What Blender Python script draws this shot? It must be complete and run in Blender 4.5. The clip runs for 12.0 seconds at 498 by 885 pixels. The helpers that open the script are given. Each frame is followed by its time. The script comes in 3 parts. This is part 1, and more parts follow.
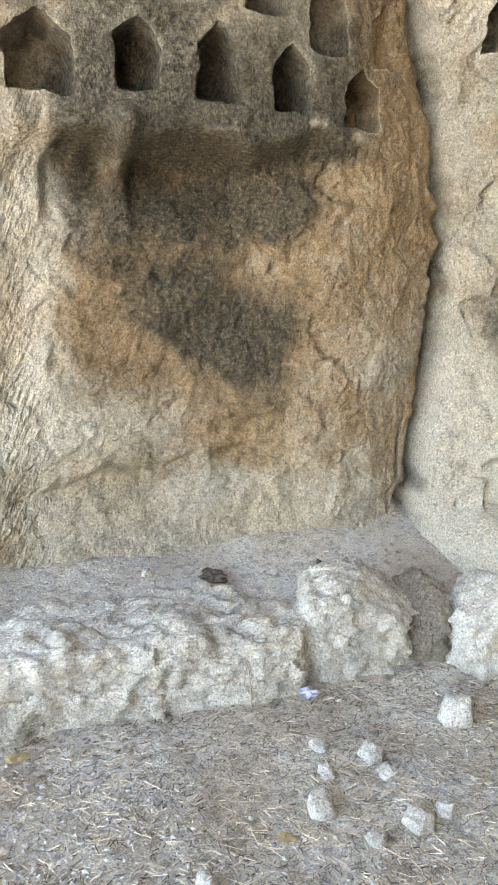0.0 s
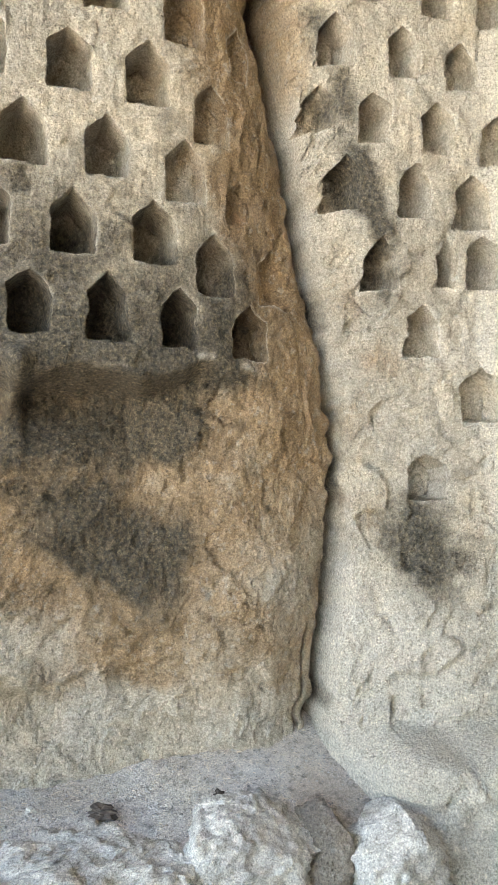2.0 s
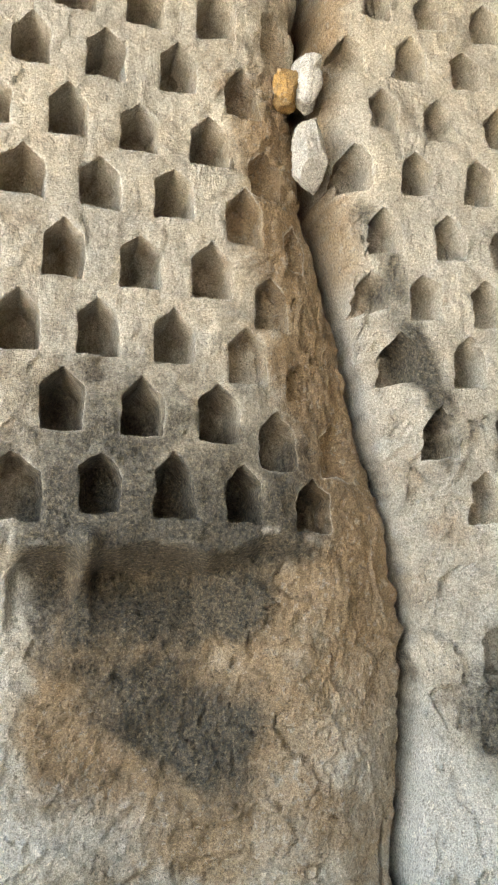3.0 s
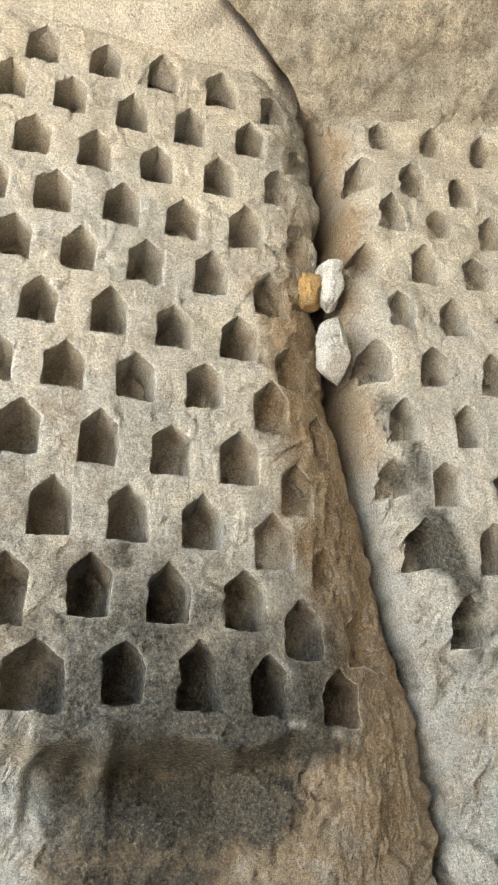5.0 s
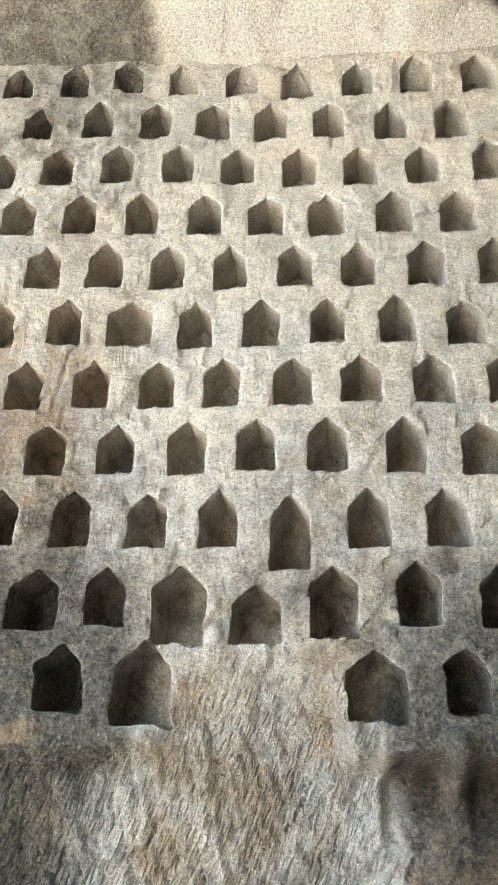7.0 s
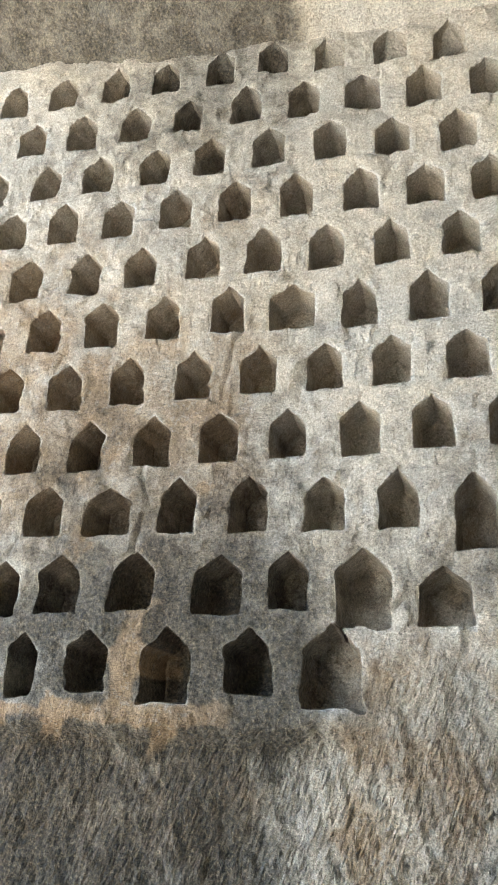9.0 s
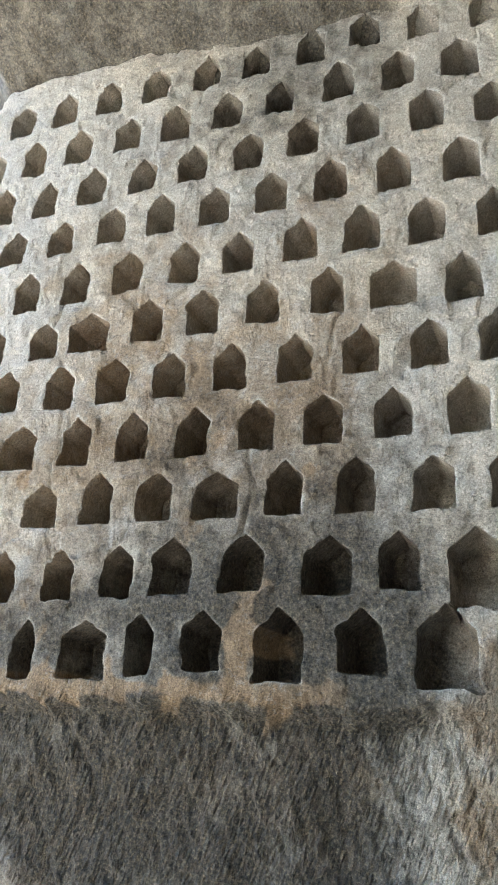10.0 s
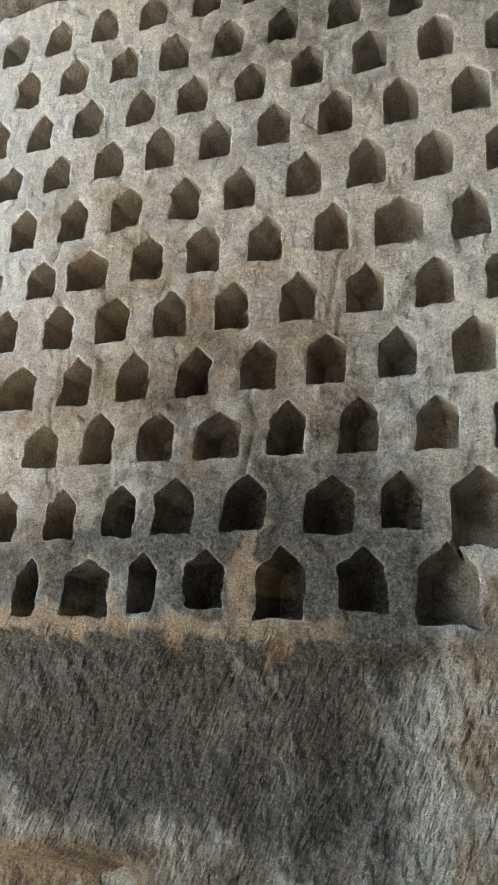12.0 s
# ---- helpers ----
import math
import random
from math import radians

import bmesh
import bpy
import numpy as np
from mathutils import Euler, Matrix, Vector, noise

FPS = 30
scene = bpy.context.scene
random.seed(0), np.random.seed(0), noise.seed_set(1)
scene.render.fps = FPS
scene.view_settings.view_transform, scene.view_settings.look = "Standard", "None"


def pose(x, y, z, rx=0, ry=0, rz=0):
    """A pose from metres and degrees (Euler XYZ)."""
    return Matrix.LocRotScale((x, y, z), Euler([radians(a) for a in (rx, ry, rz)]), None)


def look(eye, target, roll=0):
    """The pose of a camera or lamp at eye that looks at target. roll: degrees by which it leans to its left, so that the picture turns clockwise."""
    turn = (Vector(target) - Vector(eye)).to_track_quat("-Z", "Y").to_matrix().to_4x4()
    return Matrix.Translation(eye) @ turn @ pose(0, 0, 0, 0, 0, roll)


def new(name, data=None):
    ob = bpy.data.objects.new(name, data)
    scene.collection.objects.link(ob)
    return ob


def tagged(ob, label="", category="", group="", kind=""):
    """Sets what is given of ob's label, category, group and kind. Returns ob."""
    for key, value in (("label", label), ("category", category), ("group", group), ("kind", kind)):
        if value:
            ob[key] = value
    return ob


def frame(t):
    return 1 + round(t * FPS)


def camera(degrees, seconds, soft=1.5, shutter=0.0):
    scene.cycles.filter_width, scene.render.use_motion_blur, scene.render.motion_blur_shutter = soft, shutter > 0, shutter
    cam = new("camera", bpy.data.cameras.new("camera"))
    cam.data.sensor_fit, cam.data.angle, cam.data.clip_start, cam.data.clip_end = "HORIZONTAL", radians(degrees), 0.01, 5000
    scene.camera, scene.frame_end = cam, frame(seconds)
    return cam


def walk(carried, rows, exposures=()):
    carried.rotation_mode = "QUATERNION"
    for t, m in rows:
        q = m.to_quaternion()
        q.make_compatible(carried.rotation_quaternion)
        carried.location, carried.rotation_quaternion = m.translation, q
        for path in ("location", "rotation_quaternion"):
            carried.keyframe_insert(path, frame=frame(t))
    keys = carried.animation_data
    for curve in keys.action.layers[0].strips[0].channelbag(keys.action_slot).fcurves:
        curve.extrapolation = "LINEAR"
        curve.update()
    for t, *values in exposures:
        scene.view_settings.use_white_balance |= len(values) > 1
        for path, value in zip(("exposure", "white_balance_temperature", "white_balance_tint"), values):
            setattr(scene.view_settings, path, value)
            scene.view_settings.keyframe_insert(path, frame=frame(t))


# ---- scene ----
cam = camera(35.7, 12.0)
PATH = [
    (0, (0.067, -0.065, 1.558), (0.72, 1.786, 1.176), 0.2),
    (0.5, (0.155, -0.065, 1.564), (0.926, 1.747, 1.212), -0.1),
    (1, (0.299, -0.119, 1.614), (1.114, 1.686, 1.338), 0.3),
    (1.5, (0.392, -0.167, 1.697), (1.187, 1.663, 1.568), 0.6),
    (2, (0.405, -0.199, 1.808), (1.134, 1.663, 1.844), -0.3),
    (2.5, (0.403, -0.221, 1.882), (1.038, 1.662, 2.109), -1.1),
    (3, (0.394, -0.245, 1.914), (0.956, 1.628, 2.334), -1.1),
    (3.2, (0.372, -0.246, 1.922), (0.934, 1.608, 2.419), -1.0),
    (4.8, (0.348, -0.315, 2.013), (0.908, 1.432, 2.811), -0.1),
    (5, (0.343, -0.313, 2.018), (0.825, 1.45, 2.829), -0.1),
    (5.5, (0.327, -0.291, 2.005), (0.573, 1.507, 2.845), 0.2),
    (6, (0.294, -0.269, 1.995), (0.341, 1.543, 2.84), 0.7),
    (6.5, (0.282, -0.278, 1.998), (0.168, 1.533, 2.839), 1.1),
    (7, (0.277, -0.278, 1.987), (0.018, 1.517, 2.831), 1.5),
    (7.2, (0.254, -0.28, 1.992), (-0.036, 1.514, 2.829), 1.5),
    (8.8, (0.084, -0.263, 1.997), (-0.463, 1.486, 2.796), 2.7),
    (9, (0.072, -0.259, 1.989), (-0.523, 1.477, 2.785), 3.0),
    (9.5, (0.044, -0.26, 1.977), (-0.671, 1.441, 2.749), 3.5),
    (10, (0.007, -0.281, 1.969), (-0.81, 1.385, 2.716), 4.0),
    (10.5, (-0.014, -0.309, 1.979), (-0.925, 1.318, 2.699), 4.3),
    (11, (-0.038, -0.315, 1.966), (-0.998, 1.29, 2.674), 4.3),
    (11.5, (-0.05, -0.3, 1.947), (-0.996, 1.325, 2.629), 4.2),
    (12, (-0.034, -0.266, 1.943), (-0.853, 1.451, 2.561), 3.9),
]
EXPOSURES = [(0.0, 4.2, 7400, 11), (3.0, 4.1, 6900, 10), (5.0, 4.0, 6500, 9), (7.0, 4.05, 6000, 9), (8.8, 3.85, 6000, 9), (10.0, 3.35, 5700, 8), (11.0, 3.0, 5500, 7), (12.0, 3.05, 5900, 8)]
walk(cam, [(t, look(eye, target, roll)) for t, eye, target, roll in PATH], EXPOSURES)

# ---- light ----
SUN_ELEVATION, SUN_AZIMUTH = 62.0, -38.0        # behind the rock, beyond the open end of the cave
world = bpy.data.worlds.new("world")
scene.world = world
world.use_nodes = True
wn = world.node_tree
sky = wn.nodes.new("ShaderNodeTexSky")
sky.sky_type, sky.sun_disc = "NISHITA", False
sky.sun_elevation, sky.sun_rotation = radians(SUN_ELEVATION), radians(SUN_AZIMUTH)
wn.links.new(sky.outputs["Color"], wn.nodes["Background"].inputs["Color"])
wn.nodes["Background"].inputs["Strength"].default_value = 0.14
sun_data = bpy.data.lights.new("sun", "SUN")
sun_data.energy, sun_data.angle, sun_data.color = 4.0, radians(0.5), (1.0, 0.95, 0.87)
sun = new("sun", sun_data)
az, el = radians(SUN_AZIMUTH), radians(SUN_ELEVATION)
sun.matrix_world = look((math.sin(az) * math.cos(el) * 40, math.cos(az) * math.cos(el) * 40, math.sin(el) * 40), (0, 0, 0))


# ---- smooth random fields ----
def lattice_hash(ix, iy, iz, seed):
    h = (ix.astype(np.int64) * 374761393 + iy.astype(np.int64) * 668265263 + iz.astype(np.int64) * 2147483647 + seed * 1274126177) & 0xFFFFFFFF
    h = ((h ^ (h >> 13)) * 1274126177) & 0xFFFFFFFF
    h = ((h ^ (h >> 16)) * 2246822519) & 0xFFFFFFFF
    return ((h ^ (h >> 15)) & 0xFFFF) / 32767.5 - 1.0


def field(x, y, z, size, seed=0):
    """Value noise from -1 to 1 with features of about `size` metres."""
    p = [np.asarray(c, dtype=float) / size for c in np.broadcast_arrays(x, y, z)]
    i = [np.floor(c).astype(np.int64) for c in p]
    u = [(c - k) for c, k in zip(p, i)]
    u = [c * c * c * (c * (c * 6 - 15) + 10) for c in u]
    out = 0
    for a in (0, 1):
        for b in (0, 1):
            for c in (0, 1):
                w = (u[0] if a else 1 - u[0]) * (u[1] if b else 1 - u[1]) * (u[2] if c else 1 - u[2])
                out = out + w * lattice_hash(i[0] + a, i[1] + b, i[2] + c, seed)
    return out


def rough(x, y, z, size, octaves=4, seed=0, gain=0.5):
    out, amp = 0, 1.0
    for k in range(octaves):
        out = out + amp * field(x, y, z, size / 2 ** k, seed + 17 * k)
        amp *= gain
    return out


def facets(x, z, size, seed=0):
    """Chipped rock: small tilted planes that meet in sharp steps, about -1 to 1."""
    u, v = np.broadcast_arrays(np.asarray(x, float) / size, np.asarray(z, float) / size)
    i, j = np.floor(u).astype(np.int64), np.floor(v).astype(np.int64)
    best, out, none = np.full(u.shape, 9.0), np.zeros(u.shape), np.zeros(u.shape, np.int64)
    for a in (-1, 0, 1):
        for b in (-1, 0, 1):
            cx = i + a + 0.5 + 0.45 * lattice_hash(i + a, j + b, none, seed)
            cz = j + b + 0.5 + 0.45 * lattice_hash(i + a, j + b, none, seed + 1)
            d = (u - cx) ** 2 + (v - cz) ** 2
            plane = 0.6 * lattice_hash(i + a, j + b, none, seed + 2) + lattice_hash(i + a, j + b, none, seed + 3) * (u - cx) + lattice_hash(i + a, j + b, none, seed + 4) * (v - cz)
            near = d < best
            out, best = np.where(near, plane, out), np.where(near, d, best)
    return out


def step(a, b, v):
    t = np.clip((v - a) / (b - a), 0, 1)
    return t * t * (3 - 2 * t)


def bump(v, centre, width):
    return np.exp(-((v - centre) / width) ** 2)


# ---- materials ----
def material(name, roughness=0.9):
    m = bpy.data.materials.new(name)
    m.use_nodes = True
    b = m.node_tree.nodes["Principled BSDF"]
    b.inputs["Roughness"].default_value = roughness
    b.inputs["Specular IOR Level"].default_value = 0.25
    return m, m.node_tree, b


def node(nt, kind, **values):
    n = nt.nodes.new(kind)
    for k, v in values.items():
        n.inputs[k].default_value = v
    return n


def noise_node(nt, coord, scale, detail=6.0, rough_=0.6, stretch=None):
    n = node(nt, "ShaderNodeTexNoise", Scale=scale, Detail=detail, Roughness=rough_)
    if stretch:
        mp = nt.nodes.new("ShaderNodeMapping")
        mp.inputs["Scale"].default_value = stretch
        nt.links.new(coord, mp.inputs["Vector"])
        coord = mp.outputs["Vector"]
    nt.links.new(coord, n.inputs["Vector"])
    return n.outputs["Fac"]


def ramp(nt, fac, stops):
    r = nt.nodes.new("ShaderNodeValToRGB")
    while len(r.color_ramp.elements) < len(stops):
        r.color_ramp.elements.new(0.5)
    for e, (pos, col) in zip(r.color_ramp.elements, stops):
        e.position, e.color = pos, (*col, 1) if len(col) == 3 else col
    nt.links.new(fac, r.inputs["Fac"])
    return r.outputs["Color"]


def mix(nt, a, b, fac, how="MIX"):
    n = nt.nodes.new("ShaderNodeMix")
    n.data_type, n.blend_type = "RGBA", how
    for socket, v in ((n.inputs[0], fac), (n.inputs[6], a), (n.inputs[7], b)):
        if isinstance(v, (int, float)):
            socket.default_value = v
        elif isinstance(v, tuple):
            socket.default_value = (*v, 1)
        else:
            nt.links.new(v, socket)
    return n.outputs[2]


def calc(nt, how, a, b=0.0, clamp=False):
    n = nt.nodes.new("ShaderNodeMath")
    n.operation, n.use_clamp = how, clamp
    for socket, v in ((n.inputs[0], a), (n.inputs[1], b)):
        if isinstance(v, (int, float)):
            socket.default_value = v
        else:
            nt.links.new(v, socket)
    return n.outputs[0]


def relief(nt, bsdf, height, strength, distance):
    n = node(nt, "ShaderNodeBump", Strength=strength, Distance=distance)
    nt.links.new(height, n.inputs["Height"])
    nt.links.new(n.outputs["Normal"], bsdf.inputs["Normal"])


def blotch(nt, mask, fac, low, high):
    """A stain's mask, broken up by a noise."""
    s = calc(nt, "ADD", mask, calc(nt, "MULTIPLY", calc(nt, "SUBTRACT", fac, 0.5), 0.85))
    n = node(nt, "ShaderNodeMapRange")
    n.interpolation_type = "SMOOTHSTEP"
    n.inputs["From Min"].default_value, n.inputs["From Max"].default_value = low, high
    nt.links.new(s, n.inputs["Value"])
    return n.outputs["Result"]


def rock_material(name, pale=(0.42, 0.37, 0.29), grey=(0.30, 0.285, 0.26), depth=0.030, picked=False):
    """Tufa: pale and grey grain; sooty, ochre and limy stain plus painted shading come from the mesh's `stain`
    attribute.
    """
    m, nt, b = material(name, 0.92)
    geo = nt.nodes.new("ShaderNodeNewGeometry").outputs["Position"]
    att = nt.nodes.new("ShaderNodeAttribute")
    att.attribute_name = "stain"
    sep = nt.nodes.new("ShaderNodeSeparateColor")
    nt.links.new(att.outputs["Color"], sep.inputs["Color"])
    large, mid = noise_node(nt, geo, 1.7, 5), noise_node(nt, geo, 8.0, 12, 0.66)
    fine, grit = noise_node(nt, geo, 42.0, 9, 0.68), noise_node(nt, geo, 160.0, 5, 0.6)
    pits = node(nt, "ShaderNodeTexVoronoi", Scale=55.0)
    nt.links.new(geo, pits.inputs["Vector"])
    where = ramp(nt, noise_node(nt, geo, 14.0, 4), [(0.46, (0, 0, 0)), (0.58, (1, 1, 1))])
    pit = calc(nt, "MULTIPLY", ramp(nt, pits.outputs["Distance"], [(0.16, (1, 1, 1)), (0.30, (0, 0, 0))]), where)
    col = mix(nt, grey, pale, ramp(nt, large, [(0.38, (0, 0, 0)), (0.62, (1, 1, 1))]))
    col = mix(nt, col, (0.21, 0.17, 0.12), calc(nt, "MULTIPLY", ramp(nt, mid, [(0.48, (0, 0, 0)), (0.60, (1, 1, 1))]), 0.36))
    col = mix(nt, col, (0.30, 0.19, 0.090), calc(nt, "MULTIPLY", blotch(nt, sep.outputs["Green"], calc(nt, "ADD", calc(nt, "MULTIPLY", mid, 0.5), calc(nt, "MULTIPLY", fine, 0.5)), 0.15, 0.95), 0.82))
    col = mix(nt, col, (0.60, 0.545, 0.445), calc(nt, "MULTIPLY", blotch(nt, sep.outputs["Blue"], mid, 0.15, 0.95), 0.85))
    flake = ramp(nt, noise_node(nt, geo, 24.0, 12, 0.7), [(0.56, (0, 0, 0)), (0.60, (1, 1, 1))])
    col = mix(nt, col, (0.50, 0.47, 0.40), calc(nt, "MULTIPLY", flake, 0.32))
    sooty = calc(nt, "MULTIPLY", blotch(nt, sep.outputs["Red"], mid, 0.10, 0.86), calc(nt, "ADD", 0.52, calc(nt, "MULTIPLY", fine, 0.8)), True)
    crust = ramp(nt, noise_node(nt, geo, 55.0, 9, 0.72), [(0.36, (0.030, 0.028, 0.024)), (0.50, (0.070, 0.061, 0.044)), (0.60, (0.135, 0.110, 0.068)), (0.70, (0.26, 0.215, 0.14))])
    col = mix(nt, col, crust, sooty)
    col = mix(nt, col, (0.10, 0.085, 0.07), calc(nt, "MULTIPLY", ramp(nt, fine, [(0.30, (1, 1, 1)), (0.40, (0, 0, 0))]), 0.55))
    col = mix(nt, col, (0.07, 0.06, 0.05), calc(nt, "MULTIPLY", pit, 0.5))
    speck = noise_node(nt, geo, 75.0, 7, 0.72)
    col = mix(nt, col, ramp(nt, speck, [(0.34, (0.36, 0.35, 0.33)), (0.46, (0.85, 0.85, 0.84)), (0.54, (1.06, 1.06, 1.05)), (0.66, (1.55, 1.54, 1.5))]), 0.70, "MULTIPLY")
    col = mix(nt, col, ramp(nt, grit, [(0.3, (0.5, 0.49, 0.47)), (0.5, (1, 1, 1)), (0.7, (1.5, 1.5, 1.46))]), 0.8, "MULTIPLY")
    nt.links.new(col, b.inputs["Base Color"])
    h = calc(nt, "ADD", calc(nt, "MULTIPLY", mid, 0.7), calc(nt, "ADD", calc(nt, "MULTIPLY", fine, 0.6), calc(nt, "MULTIPLY", calc(nt, "ADD", grit, calc(nt, "MULTIPLY", speck, 1.5)), 0.36)))
    marks = noise_node(nt, geo, 38.0, 3, 0.5, (1.0, 1.0, 0.33))
    h = calc(nt, "ADD", h, calc(nt, "MULTIPLY", marks, 0.45))
    h = calc(nt, "SUBTRACT", h, calc(nt, "MULTIPLY", pit, 0.12))
    if picked:
        turned = nt.nodes.new("ShaderNodeMapping")
        turned.inputs["Rotation"].default_value = (0, radians(-22), 0)
        nt.links.new(geo, turned.inputs["Vector"])
        strokes = noise_node(nt, turned.outputs["Vector"], 46.0, 3, 0.5, (1.0, 1.0, 0.16))
        h = calc(nt, "ADD", h, calc(nt, "MULTIPLY", calc(nt, "MULTIPLY", strokes, att.outputs["Alpha"]), 2.6))
    relief(nt, b, h, 1.0, depth)
    return m


def soil_material():
    m, nt, b = material("dry_soil", 0.95)
    geo = nt.nodes.new("ShaderNodeNewGeometry").outputs["Position"]
    large, mid, fine = noise_node(nt, geo, 2.2, 4), noise_node(nt, geo, 22.0, 8, 0.7), noise_node(nt, geo, 130.0, 5, 0.7)
    col = ramp(nt, large, [(0.36, (0.52, 0.44, 0.35)), (0.5, (0.60, 0.54, 0.46)), (0.66, (0.66, 0.62, 0.56))])
    col = mix(nt, col, (0.09, 0.075, 0.06), calc(nt, "MULTIPLY", ramp(nt, mid, [(0.5, (0, 0, 0)), (0.68, (1, 1, 1))]), 0.75))
    col = mix(nt, col, ramp(nt, fine, [(0.28, (0.45, 0.44, 0.42)), (0.5, (1, 1, 1)), (0.7, (1.7, 1.68, 1.6))]), 0.85, "MULTIPLY")
    nt.links.new(col, b.inputs["Base Color"])
    relief(nt, b, calc(nt, "ADD", calc(nt, "MULTIPLY", mid, 0.7), fine), 1.0, 0.03)
    return m


ROCK = rock_material("tufa_rock", (0.56, 0.48, 0.355), (0.45, 0.405, 0.325), 0.038, True)
BOULDER = rock_material("boulder_rock", (0.66, 0.62, 0.54), (0.54, 0.505, 0.44), 0.024)
BROWN_ROCK = rock_material("brown_rock", (0.33, 0.28, 0.22), (0.25, 0.21, 0.17), 0.05)
SOIL = soil_material()
STONE = rock_material("pale_stone", (0.62, 0.59, 0.53), (0.50, 0.47, 0.42), 0.014)
WHITE_ROCK = rock_material("white_rock", (0.60, 0.56, 0.48), (0.48, 0.44, 0.37), 0.024)
ORANGE_ROCK = rock_material("orange_rock", (0.50, 0.30, 0.09), (0.42, 0.25, 0.09))


# ---- meshes ----
def mesh_from(name, verts, faces, mat, stain=None, smooth=True, picks=None):
    me = bpy.data.meshes.new(name)
    verts = np.asarray(verts, dtype=np.float32)
    me.from_pydata(verts.tolist(), [], faces if isinstance(faces, list) else faces.tolist())
    if stain is not None:
        a = me.attributes.new("stain", "FLOAT_COLOR", "POINT")
        a.data.foreach_set("color", np.c_[np.clip(stain, 0, 1), np.zeros(len(verts)) if picks is None else picks].astype(np.float32).ravel())
    me.materials.append(mat)
    me.polygons.foreach_set("use_smooth", [smooth] * len(me.polygons))
    me.update()
    return me


def part(name, me, parent=None, label=""):
    ob = new(name, me)
    if parent:
        ob.parent = parent
    return tagged(ob, label)


def sheet_faces(nu, nv, flip=False):
    k = np.arange(nu * nv).reshape(nu, nv)
    q = np.stack([k[:-1, :-1], k[1:, :-1], k[1:, 1:], k[:-1, 1:]], -1).reshape(-1, 4)
    return q[:, ::-1] if flip else q


# ---- the niche wall ----
CRACK_Z = [-0.3, 0.4, 0.84, 1.1, 1.4, 1.83, 2.25, 2.6, 2.95, 3.35, 3.64, 4.1, 4.6, 5.2, 5.5, 6.17, 6.6]
CRACK_X = [2.10, 2.13, 2.15, 2.21, 2.225, 2.265, 2.195, 2.12, 2.045, 2.01, 1.91, 1.84, 1.80, 1.84, 1.82, 1.74, 1.55]
EDGE_Z = [-0.3, 1.0, 1.3, 2.1, 2.3, 2.7, 3.05, 3.7, 4.2, 4.9, 5.6, 6.4]
EDGE_X = [-3.8, -3.8, -3.8, -3.75, -3.35, -3.33, -3.45, -3.66, -3.68, -3.86, -3.86, -3.88]
# each row of niches: first centre, pitch, floor height, its slope, and its sinking towards the open end
ROWS = [(0.009, 0.349, 2.317, 0.0, 0.035), (0.188, 0.3545, 2.691, -0.010, 0.038), (-0.001, 0.354, 3.055, -0.018, 0.034), (0.178, 0.354, 3.420, -0.023, 0.052),
        (-0.002, 0.3525, 3.790, -0.021, 0.053), (0.178, 0.354, 4.153, -0.043, 0.095), (0.011, 0.3535, 4.528, -0.040, 0.097), (0.198, 0.356, 4.884, -0.049, 0.088),
        (0.032, 0.357, 5.240, -0.064, 0.110), (0.217, 0.356, 5.593, -0.085, 0.126), (0.032, 0.356, 5.945, -0.099, 0.131)]
BEYOND_Z = [2.31, 2.66, 3.02, 3.37, 3.705, 4.07, 4.40, 4.765, 5.10, 5.41, 5.74]


def crack_at(z):
    return np.interp(z, CRACK_Z, CRACK_X) + 0.020 * field(0, 0, z, 0.17, 3) + 0.010 * field(0, 0, z, 0.05, 4)


